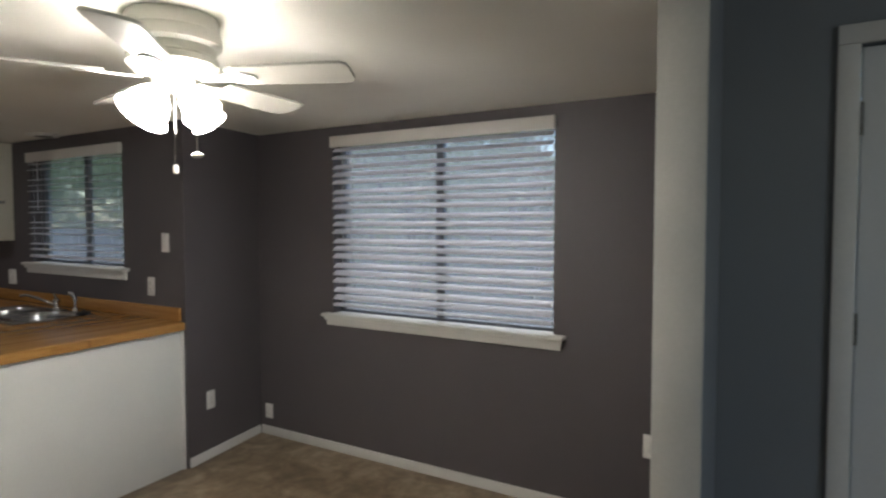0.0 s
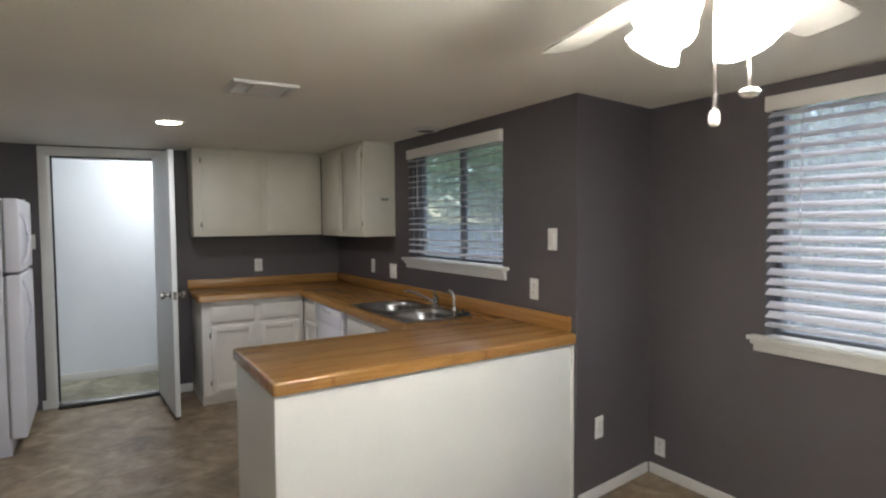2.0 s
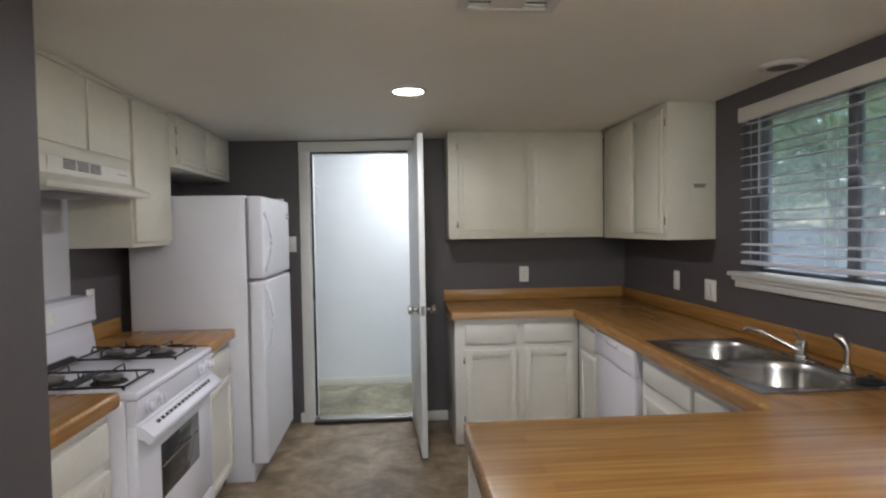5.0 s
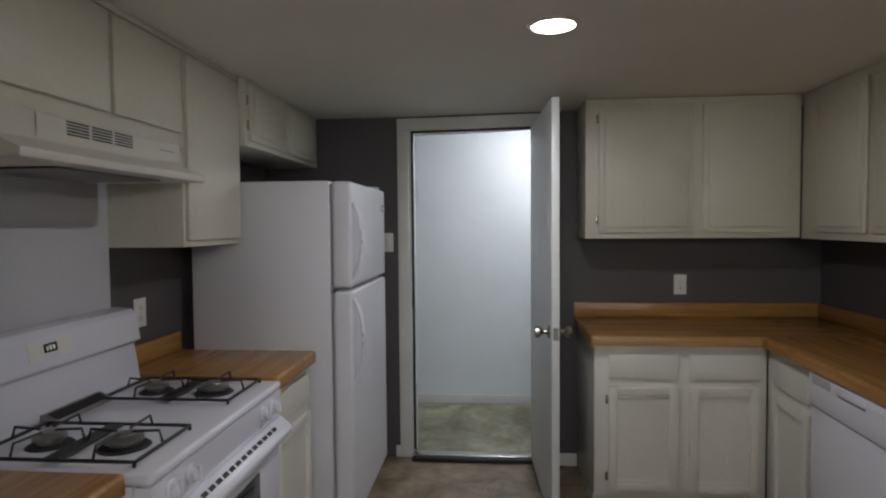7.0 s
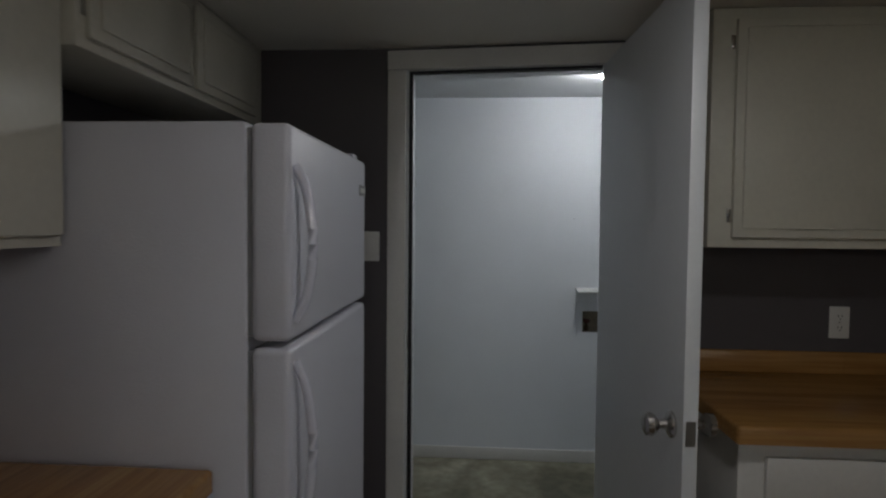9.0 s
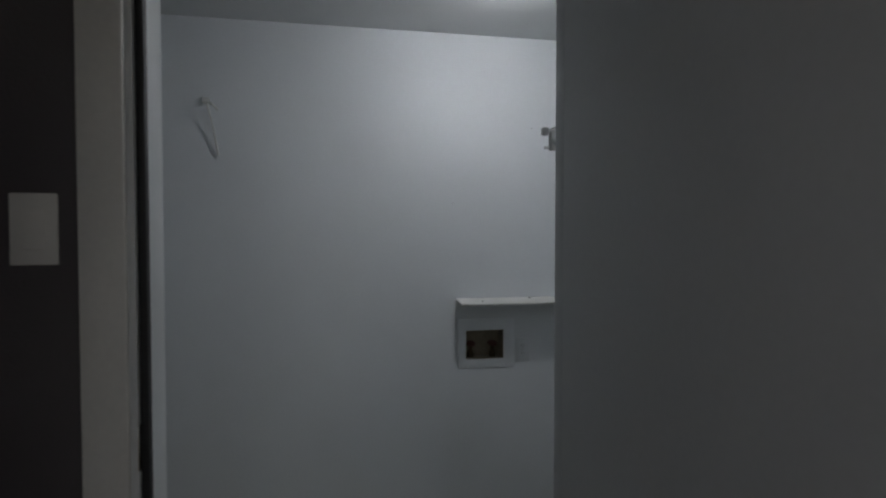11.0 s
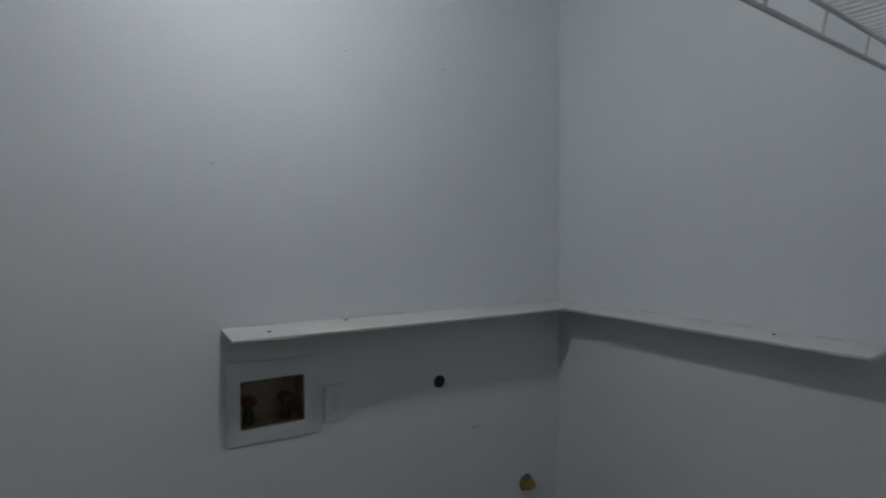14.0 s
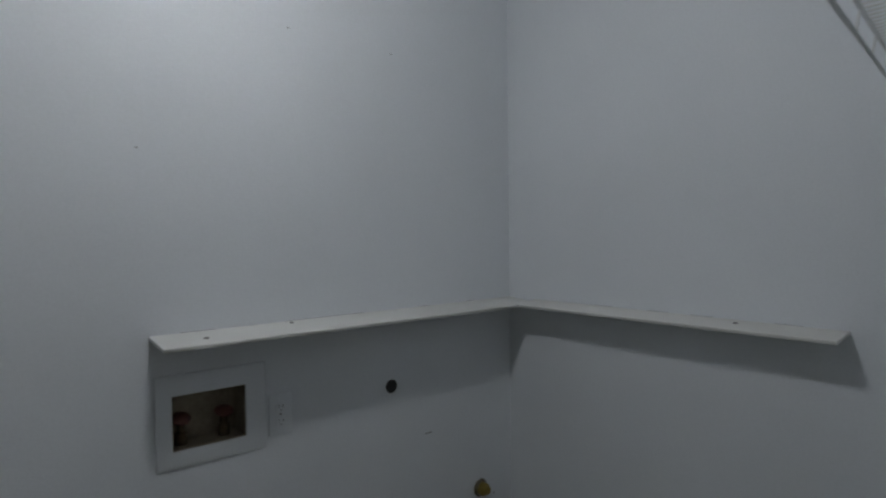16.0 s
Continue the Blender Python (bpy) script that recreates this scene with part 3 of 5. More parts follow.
def framed_door(parent, m, x0, x1, z0, z1, hinge=None, w=0.044):
    """A base door: a recessed panel inside a proud frame."""
    ob = part("door", boxmesh(x0 + 0.01, x1 - 0.01, -0.009, -0.0005, z0 + 0.01, z1 - 0.01, m=m), M_BASE, parent)
    bm = bmesh.new()
    for a, b, c, d in ((x0, x0 + w, z0, z1), (x1 - w, x1, z0, z1), (x0 + w, x1 - w, z1 - w, z1), (x0 + w, x1 - w, z0, z0 + w)):
        add_box(bm, a, b, -0.021, -0.0006, c, d, bevel=0.004, m=m)
    part("door_frame", bm, M_BASE, ob)
    g = w + 0.002
    for z in (z1 - g - 0.012, z0 + g):
        part("panel_bead", boxmesh(x0 + g, x1 - g, -0.0155, -0.0095, z, z + 0.012, bevel=0.003, m=m), M_BASE, ob)
    if hinge:
        hx = x0 - 0.008 if hinge == "l" else x1 + 0.008
        for z in (z0 + 0.07, z1 - 0.07):
            part("hinge", boxmesh(hx - 0.007, hx + 0.007, -0.006, -0.0006, z - 0.022, z + 0.022, bevel=0.002, m=m), M_CHROME, ob)
    return ob


def drawer_front(parent, m, x0, x1, z0, z1):
    bm = bmesh.new()
    add_box(bm, x0, x1, -0.018, -0.0005, z0, z1, bevel=0.006, m=m)
    return part("drawer_front", bm, M_BASE, parent)


def slab_door(parent, m, x0, x1, z0, z1, hinge=None):
    """A flat door with an eased edge and a thin applied bead."""
    ob = part("door", boxmesh(x0, x1, -0.018, -0.0005, z0, z1, bevel=0.005, m=m), M_CAB, parent)
    if hinge:
        hx = x0 - 0.010 if hinge == "l" else x1 + 0.010
        for z in (z0 + 0.065, z1 - 0.065):
            bm = bmesh.new()
            add_box(bm, hx - 0.009, hx + 0.008, -0.005, -0.0006, z - 0.027, z + 0.027, bevel=0.002, m=m)
            add_lathe(bm, [(0, -0.018), (0.005, -0.018), (0.005, 0.018), (0, 0.018)], m @ pose(hx + 0.006, -0.008, z), 8)
            part("hinge", bm, M_OLDHINGE, ob, "dull brown cabinet hinge")
    return ob


def cabinet(m, w, depth, z0, z1, doors, drawers=(), toe=False, label="", group="", name="kitchen_cabinet", slab=False):
    """A cabinet unit: local x across 0..w, front at y = 0, back at y = depth; doors (x0, x1, z0, z1, hinge)."""
    c = thing(name, m @ Vector((w / 2, depth / 2, z0)), label, "cabinet", group)
    bm = bmesh.new()
    add_box(bm, 0, w, 0, depth, z0 + (0.09 if toe else 0), z1, bevel=0.003, m=m)
    part("body", bm, M_BASE if toe else M_CAB, c)
    if toe:
        part("toe_kick", boxmesh(0.004, w - 0.004, 0.055, depth - 0.005, z0 + 0.0005, z0 + 0.0895, m=m), M_BASE, c)
    for x0, x1, a, b, h in doors:
        if slab:
            slab_door(c, m, x0, x1, a, b, h)
        elif toe:
            framed_door(c, m, x0, x1, a, b, h)
        else:
            panel_door(c, m, x0, x1, a, b, hinge=h)
    for x0, x1, a, b in drawers:
        drawer_front(c, m, x0, x1, a, b)
    return c


UP, LO = "wall cabinets", "base cabinets"
TOP = CZ - 0.003
cabinet(at(1.985, 6.292, 0), 1.115, BY - 6.294, 1.37, TOP, ((0.07, 0.562, 1.402, 2.085, "l"), (0.612, 1.075, 1.402, 2.085, None)),
        label="cream painted two-door wall cabinet under the ceiling", group=UP)
cabinet(at(3.105, 6.290, 0, -90), 0.99, KX - 3.107, 1.364, TOP, ((0.165, 0.555, 1.400, 2.085, None), (0.602, 0.958, 1.400, 2.085, "r")),
        label="cream painted two-door wall cabinet beside the sink window", group=UP)
cabinet(at(0.34, 4.235, 0, 90), 0.893, 0.298, 1.748, TOP, ((0.055, 0.475, 1.795, 2.095, "l"), (0.492, 0.872, 1.795, 2.095, None)),
        label="cream painted short cabinet over the range hood", group=UP, slab=True)
cabinet(at(0.34, 5.130, 0, 90), 0.475, 0.298, 1.378, TOP, ((0.014, 0.462, 1.402, 2.095, None),),
        label="cream painted tall wall cabinet beside the range hood", group=UP, slab=True)
cabinet(at(0.378, 5.607, 0, 90), 1.078, 0.336, 1.818, TOP, ((0.03, 0.492, 1.842, 2.095, "l"), (0.522, 0.985, 1.842, 2.095, None)),
        label="cream painted short cabinet above the refrigerator", group=UP)
cabinet(at(1.99, 6.035, 0), 0.838, BY - 6.037, FL, 0.843, ((0.07, 0.412, 0.10, 0.635, "l"), (0.465, 0.80, 0.10, 0.635, None)),
        ((0.07, 0.412, 0.675, 0.80), (0.465, 0.80, 0.675, 0.80)), True, "white base cabinet with two drawers and two framed doors", LO)
cabinet(at(2.832, 6.033, 0, -92), 0.47, KX - 2.84, FL, 0.843, ((0.10, 0.43, 0.10, 0.635, None),), ((0.10, 0.43, 0.675, 0.80),), True,
        "white corner base cabinet beside the dishwasher", LO)
SRM = at(2.797, 4.915, 0, -92)
cabinet(SRM, 1.085, KX - 2.805, FL, 0.70, ((0.05, 0.53, 0.10, 0.635, None), (0.57, 1.05, 0.10, 0.635, None)),
        label="white painted base cabinet under the sink", toe=True, group=LO)
for a, b in ((0.05, 0.53), (0.57, 1.05)):
    solo("false_drawer", boxmesh(a, b, -0.018, -0.0005, 0.705, 0.80, bevel=0.006, m=SRM), M_BASE, "white false drawer front below the sink", "drawer front", "false drawers")
solo("sink_rail", boxmesh(0.0, 1.085, 0.0, 0.015, 0.7005, 0.843, m=SRM), M_BASE, "white rail across the sink cabinet", "rail")
cabinet(at(0.605, 3.805, 0, 90), 0.487, 0.56, FL, 0.843, ((0.04, 0.45, 0.10, 0.635, None),), ((0.04, 0.45, 0.675, 0.80),), True,
        "white base cabinet beside the pantry", LO)
cabinet(at(0.648, 5.132, 0, 90), 0.463, 0.603, FL, 0.843, ((0.03, 0.435, 0.10, 0.635, None),), ((0.03, 0.435, 0.675, 0.80),), True,
        "white base cabinet between range and refrigerator", LO)
bm = bmesh.new()
add_box(bm, 0.3405, 0.354, 4.235, 5.605, TOP - 0.022, TOP, bevel=0.004)
structure("trim_cabinet_top", bm, M_CAB, "thin cream moulding along the cabinet tops", "trim")
# peninsula
p = thing("peninsula_cabinet", (2.3, 3.5, 0), "white panelled peninsula with a plain back", "cabinet")
part("body", prism([(1.826, 3.152), (2.755, 3.216), (2.755, 3.795), (1.826, 3.795)], FL + 0.0005, 0.843), M_PANEL, p)
part("back_panel", prism([(1.812, 3.132), (KX - 0.004, 3.236), (KX - 0.004, 3.252), (1.812, 3.149)], FL + 0.0005, 0.8445, bevel=0.002), M_PANEL, p)
part("end_panel", boxmesh(1.812, 1.8255, 3.151, 3.80, FL + 0.0005, 0.8445, bevel=0.002), M_PANEL, p)
part("end_trim", boxmesh(KX - 0.020, KX - 0.0035, 3.224, 3.2345, FL + 0.0005, 0.842, bevel=0.002), M_TRIM, p)

# ---------- worktops ----------


def worktop(name, xs, ys, inside, label, mat_of, skew=0.0, lean=0.0):
    """A slab over a grid of cells, its upper edges rounded; skew and lean turn the outer and inner fronts off square."""
    bm = bmesh.new()
    z0, z1 = 0.846, 0.896
    cells = {(i, j) for i in range(len(xs) - 1) for j in range(len(ys) - 1)
             if inside((xs[i] + xs[i + 1]) / 2, (ys[j] + ys[j + 1]) / 2)}
    vt, vb = {}, {}

    def corner(store, i, j, z):
        if (i, j) not in store:
            store[i, j] = bm.verts.new((xs[i] + (lean * (ys[j] - ys[1]) if i == 2 and j > 1 else 0), ys[j] + (skew * (xs[i] - xs[0]) if j == 0 else 0), z))
        return store[i, j]
    for i, j in cells:
        ring = ((i, j), (i + 1, j), (i + 1, j + 1), (i, j + 1))
        f = bm.faces.new([corner(vt, a, b, z1) for a, b in ring])
        f.material_index = mat_of((xs[i] + xs[i + 1]) / 2, (ys[j] + ys[j + 1]) / 2)
        g = bm.faces.new([corner(vb, a, b, z0) for a, b in reversed(ring)])
        for (di, dj), (a, b) in zip(((0, -1), (1, 0), (0, 1), (-1, 0)), zip(ring, ring[1:] + ring[:1])):
            if (i + di, j + dj) not in cells:
                s = bm.faces.new((corner(vt, *a, z1), corner(vb, *a, z0), corner(vb, *b, z0), corner(vt, *b, z1)))
                s.material_index = f.material_index
    bmesh.ops.recalc_face_normals(bm, faces=bm.faces[:])
    bmesh.ops.dissolve_limit(bm, angle_limit=0.01, verts=bm.verts[:], edges=bm.edges[:], delimit={"MATERIAL"})
    rim = [e for e in bm.edges if len(e.link_faces) == 2 and e.calc_face_angle(0) > 1 and (e.verts[0].co.z > z0 + 0.01 or e.verts[1].co.z > z0 + 0.01)]
    bmesh.ops.bevel(bm, geom=rim, offset=0.012, segments=3, affect="EDGES", profile=0.5)
    top = thing(name, (xs[0], ys[0], z0), label, "worktop")
    part("slab", bm, [M_WOODX, M_WOODY], top)
    return top


SINK = (2.80, 3.24, 3.98, 4.84)                          # the cut-out


def u_shape(x, y):
    if SINK[0] < x < SINK[1] and SINK[2] < y < SINK[3]:
        return False
    return y < 3.825 or x > 2.72 or y > 5.985


big_top = worktop("worktop", [1.802, 1.965, 2.72, SINK[0], SINK[1], KX - 0.002], [3.105, 3.825, SINK[2], SINK[3], 5.985, BY - 0.002],
        lambda x, y: u_shape(x, y) and not (x < 1.965 and y > 3.825), "honey brown butcher-block laminate worktop in a U shape",
        lambda x, y: 1 if (x > 2.72 and 3.825 < y < 5.985) else 0, skew=0.064, lean=0.030)
near_top = worktop("worktop", [LX + 0.002, 0.648], [3.803, 4.292], lambda x, y: True, "short butcher-block laminate worktop beside the pantry", lambda x, y: 1)
far_top = worktop("worktop", [LX + 0.002, 0.690], [5.130, 5.595], lambda x, y: True, "short butcher-block laminate worktop beside the refrigerator", lambda x, y: 1)
HS = 0.082


def splash(x0, x1, y0, y1, mat, top):
    return part("upstand", boxmesh(x0, x1, y0, y1, 0.8965, 0.8965 + HS, bevel=0.005), mat, top)


splash(1.965, KX - 0.0225, BY - 0.0205, BY - 0.0005, M_WOODX, big_top)
splash(KX - 0.022, KX - 0.001, 3.245, BY - 0.0005, M_WOODY, big_top)
splash(LX + 0.001, LX + 0.021, 3.803, 4.29, M_WOODY, near_top)
splash(LX + 0.001, LX + 0.021, 5.134, 5.594, M_WOODY, far_top)

# ---------- sink and tap ----------
s = thing("kitchen_sink", (3.02, 4.41, 0.9), "double-bowl stainless steel sink set in the worktop", "sink")


def bowl(x0, x1, y0, y1, z0, z1):
    """An open tub with rounded corners, thick walls."""
    bm = bmesh.new()

    def ring(ins, z, r):
        pts = []
        a, b, c, d = x0 + ins, x1 - ins, y0 + ins, y1 - ins
        for cx, cy, t0 in ((b - r, d - r, 0), (a + r, d - r, 90), (a + r, c + r, 180), (b - r, c + r, 270)):
            for k in range(6):
                t = radians(t0 + 18 * k)
                pts.append(bm.verts.new((cx + r * math.cos(t), cy + r * math.sin(t), z)))
        return pts
    rings = [ring(-0.014, z1, 0.012), ring(0, z1 - 0.0005, 0.135), ring(0.006, z1 - 0.008, 0.13), ring(0.010, z1 - 0.03, 0.125), ring(0.022, z0 + 0.035, 0.11), ring(0.05, z0, 0.08)]
    for p, q in zip(rings, rings[1:]):
        for i in range(len(p)):
            j = (i + 1) % len(p)
            bm.faces.new((p[i], p[j], q[j], q[i]))
    bm.faces.new(rings[-1])
    return bm


for y0, y1 in ((4.000, 4.395), (4.425, 4.82)):
    part("bowl", bowl(2.82, 3.19, y0, y1, 0.745, 0.912), M_STEEL, s)
    part("drain", lathe([(0, 0.004), (0.02, 0.004), (0.042, 0.003), (0.045, 0)], Matrix.Translation((3.0, (y0 + y1) / 2, 0.7455)), 20), M_CHROME, s)
bm = bmesh.new()
for a, b, c, d in ((2.785, 2.812, 3.965, 4.855), (3.20, 3.262, 3.965, 4.855), (2.812, 3.20, 3.965, 3.993), (2.812, 3.20, 4.827, 4.855), (2.812, 3.20, 4.402, 4.418)):
    add_box(bm, a, b, c, d, 0.9065, 0.9135, bevel=0.003)
part("rim", bm, M_STEEL, s)
t = thing("kitchen_tap", (3.235, 4.40, 0.914), "chrome single-lever tap behind the sink", "tap")
bm = bmesh.new()
add_lathe(bm, [(0, 0), (0.027, 0), (0.027, 0.008), (0.020, 0.014), (0.0195, 0.040), (0.023, 0.046), (0.023, 0.062), (0.014, 0.074), (0, 0.076)], Matrix.Translation((3.235, 4.40, 0.914)), 24)
part("tap_body", bm, M_CHROME, t)
part("spout", tube([(3.225, 4.405, 0.945), (3.19, 4.43, 0.968), (3.14, 4.468, 0.998), (3.10, 4.497, 1.018), (3.08, 4.512, 1.022), (3.067, 4.521, 1.012)], [0.011, 0.010, 0.0095, 0.009, 0.009, 0.010], 12), M_CHROME, t)
part("lever", tube([(3.235, 4.40, 0.986), (3.242, 4.43, 1.004), (3.248, 4.46, 1.012)], [0.008, 0.007, 0.006], 10), M_CHROME, t)
part("deck_plate", boxmesh(3.212, 3.258, 4.30, 4.50, 0.9138, 0.920, bevel=0.003), M_CHROME, t)
sp = thing("side_sprayer", (3.235, 4.16, 0.914), "chrome side sprayer beside the tap", "sprayer")
part("base", lathe([(0, 0), (0.025, 0), (0.025, 0.006), (0.017, 0.016), (0.015, 0.03), (0, 0.03)], Matrix.Translation((3.235, 4.16, 0.914)), 20), M_CHROME, sp)
part("spray_handle", tube([(3.235, 4.16, 0.944), (3.235, 4.16, 0.985), (3.232, 4.163, 1.012), (3.222, 4.173, 1.034), (3.205, 4.188, 1.045)], [0.011, 0.011, 0.014, 0.017, 0.013], 14), M_CHROME, sp)
bm = bmesh.new()
add_lathe(bm, [(0, 0), (0.042, 0), (0.045, 0.006), (0.038, 0.012), (0.012, 0.016), (0.010, 0.026), (0, 0.027)], Matrix.Translation((3.215, 4.03, 0.9042)), 22)
solo("sink_stopper", bm, M_RUBBER, "black rubber sink stopper lying on the rim", "sink stopper")

for fixture in (s, t, sp):
    fixture.location.z -= 0.010

# ---------- range ----------
RY0, RY1 = 4.298, 5.118
r = thing("gas_range", (0.38, 4.68, 0), "white freestanding gas range with four burners", "range")
part("body", boxmesh(0.065, 0.656, RY0, RY1, 0.03, 0.885, bevel=0.003), M_APPL, r)
for x in (0.12, 0.60):
    for y in (RY0 + 0.06, RY1 - 0.06):
        part("foot", lathe([(0, 0), (0.02, 0), (0.018, 0.052), (0, 0.052)], Matrix.Translation((x, y, FL + 0.0283)) @ Matrix.Diagonal((1, 1, 0.45, 1)), 12), M_DARK, r)
bm = bmesh.new()
add_box(bm, 0.065, 0.704, RY0 - 0.003, RY1 + 0.003, 0.8855, 0.915, bevel=0.012, seg=3)
part("cooktop", bm, M_APPL, r)
bg = part("backguard", prism([(0.052, 0.90), (0.165, 0.90), (0.150, 1.00), (0.142, 1.05), (0.168, 1.066), (0.152, 1.160), (0.137, 1.180), (0.06, 1.185), (0.052, 1.175)],
                             RY0, RY1, Matrix(((1, 0, 0, 0), (0, 0, 1, 0), (0, 1, 0, 0), (0, 0, 0, 1))), bevel=0.004), M_APPL, r)
FACE = Matrix.Translation((0.1590, 0, 1.124)) @ Euler((0, radians(-9.5), 0)).to_matrix().to_4x4()
part("display", boxmesh(0, 0.003, 4.655, 4.705, -0.012, 0.014, m=FACE), M_LCD, bg, "dark clock display")
for y, w in ((4.662, 0.006), (4.673, 0.009), (4.687, 0.009)):
    part("clock_digit", boxmesh(0.003, 0.0036, y, y + w, -0.006, 0.008, m=FACE), M_SEG, bg)
part("control_film", boxmesh(0, 0.0012, 4.595, 4.652, -0.03, 0.025, m=FACE), M_PLATE, bg)
part("control_film", boxmesh(0, 0.0012, 4.708, 4.768, -0.03, 0.025, m=FACE), M_PLATE, bg)
PROFILE = Matrix(((1, 0, 0, 0), (0, 0, 1, 0), (0, 1, 0, 0), (0, 0, 0, 1)))
part("oven_vent", prism([(0.182, 0.9155), (0.236, 0.9155), (0.226, 0.928), (0.196, 0.944), (0.182, 0.944)], 4.60, 4.85, PROFILE, bevel=0.002), M_BURNER, r, "grey vent trim with a dark slot")
part("vent_slot", prism([(0.2275, 0.9275), (0.2285, 0.929), (0.199, 0.9447), (0.198, 0.943)], 4.615, 4.835, PROFILE), M_DARK, r)


def burner(x, y, big):
    k = 0.048 if big else 0.04
    bm = bmesh.new()
    add_lathe(bm, [(0, 0.004), (k + 0.012, 0.004), (k + 0.014, 0.0015), (k + 0.017, 0.0)], Matrix.Translation((x, y, 0.9153)), 28)
    b = part("burner_bowl", bm, M_DARK, r)
    bm = bmesh.new()
    add_lathe(bm, [(k * 0.7, 0.0), (k * 0.75, 0.010), (k, 0.013), (k, 0.020), (k * 0.55, 0.027), (k * 0.5, 0.031), (0, 0.032)], Matrix.Translation((x, y, 0.9197)), 28)
    part("burner_cap", bm, M_BURNER, b)


def grate(y0, y1):
    """One cast grate over a front and a rear burner."""
    bm = bmesh.new()
    x0, x1, z = 0.215, 0.638, 0.936
    w = 0.0036
    mid = (x0 + x1) / 2
    for a, b, c, d in ((x0, x1, y0, y0), (x0, x1, y1, y1), (x0, x0, y0, y1), (x1, x1, y0, y1)):
        add_box(bm, a - w, b + w, c - w, d + w, z - 0.012, z - 0.003, bevel=0.002, seg=1)
    add_box(bm, mid - 0.022, mid + 0.022, y0, y1, z - 0.012, z - 0.004, bevel=0.002, seg=1)
    for cx in ((x0 + mid) / 2, (x1 + mid) / 2):
        cy = (y0 + y1) / 2
        for dx, dy in ((1, 0), (-1, 0), (0, 1), (0, -1)):
            ex = cx + dx * (mid - x0) * 0.48
            ey = cy + dy * (y1 - y0) * 0.48
            fx, fy = cx + dx * (mid - x0) * 0.44, cy + dy * (y1 - y0) * 0.44
            add_tube(bm, [(ex, ey, z - 0.005), (fx, fy, z + 0.024), (cx + dx * 0.022, cy + dy * 0.022, z + 0.020)], w, 6)
    for a in (x0, x1):
        for b in (y0, y1):
            add_box(bm, a - w, a + w, b - w, b + w, 0.9155, z - 0.005, bevel=0.001, seg=1)
    part("grate", bm, M_IRON, r, "black cast-iron double grate")


for y0, y1 in ((4.335, 4.590), (4.825, 5.080)):
    grate(y0, y1)
    burner(0.325, (y0 + y1) / 2, False)
    burner(0.530, (y0 + y1) / 2, True)
part("control_panel", prism([(0.662, 0.80), (0.692, 0.80), (0.701, 0.884), (0.662, 0.884)], RY0, RY1,
                            Matrix(((1, 0, 0, 0), (0, 0, 1, 0), (0, 1, 0, 0), (0, 0, 0, 1)))), M_APPL, r)
for y in (4.385, 4.475, 4.955, 5.045):
    bm = bmesh.new()
    km = pose(0.697, y, 0.842, 0, 83, 0)
    add_lathe(bm, [(0, 0), (0.026, 0), (0.026, 0.006), (0.021, 0.009), (0.019, 0.022), (0.014, 0.026), (0, 0.027)], km, 22)
    add_box(bm, -0.020, 0.020, -0.005, 0.005, 0.012, 0.034, bevel=0.003, m=km)
    part("knob", bm, M_APPL, r)
od = part("oven_door", boxmesh(0.657, 0.694, RY0 + 0.006, RY1 - 0.006, 0.235, 0.795, bevel=0.006), M_APPL, r)
part("oven_window", boxmesh(0.6942, 0.6965, 4.50, 4.925, 0.44, 0.655, bevel=0.001), M_OVENGLASS, od, "dark oven glass")
HANDLE = [(0.694, 0.790), (0.706, 0.788), (0.738, 0.762), (0.748, 0.748), (0.747, 0.732), (0.736, 0.720), (0.722, 0.722), (0.712, 0.738), (0.694, 0.742)]
hb = part("oven_handle", prism(HANDLE, RY0 + 0.012, RY1 - 0.012, PROFILE, bevel=0.003), M_APPL, od, "broad curved white oven door handle")
SLOPE = Matrix.Translation((0.722, 0, 0.7755)) @ Euler((0, radians(39), 0)).to_matrix().to_4x4()
for i in range(15):
    y = 4.405 + i * 0.041
    part("vent_slit", boxmesh(-0.007, 0.007, y, y + 0.029, -0.0005, 0.0012, m=SLOPE), M_DARK, hb)
dr = part("drawer", boxmesh(0.657, 0.692, RY0 + 0.006, RY1 - 0.006, 0.03, 0.222, bevel=0.006), M_APPL, r)
part("drawer_handle", prism([(0.692, 0.196), (0.716, 0.190), (0.719, 0.176), (0.712, 0.170), (0.692, 0.174)], 4.42, 5.00, PROFILE, bevel=0.002), M_APPL, dr)
part("oven_rack_edge", boxmesh(0.6966, 0.6975, 4.505, 4.92, 0.563, 0.570), M_CHROME, r)
r.location.z -= 0.028

bm = bmesh.new()
add_box(bm, LX + 0.0005, LX + 0.005, 4.27, 5.1285, 0.90, 1.735, bevel=0.001)
solo("range_backsplash", bm, M_SPLASH, "smooth white metal splash panel behind the range", "splash panel")

# hood
h = thing("range_hood", (0.2, 4.68, 1.60), "off-white under-cabinet range hood", "range hood")
HM = Matrix(((1, 0, 0, 0), (0, 0, 1, 0), (0, 1, 0, 0), (0, 0, 0, 1)))
part("hood_shell", prism([(LX + 0.006, 1.612), (0.455, 1.612), (0.459, 1.634), (0.372, 1.672), (0.362, 1.746), (LX + 0.006, 1.746)], 4.245, 5.075, HM, bevel=0.003), M_HOOD, h)
part("control_strip", boxmesh(0.3685, 0.3725, 4.40, 5.05, 1.680, 1.738), M_HOOD, h)
for k in range(3):
    for i in range(5):
        y = 4.500 + k * 0.098
        part("vent_slit", boxmesh(0.3726, 0.3734, y, y + 0.086, 1.698 + i * 0.0082, 1.7025 + i * 0.0082), M_DARK, h)
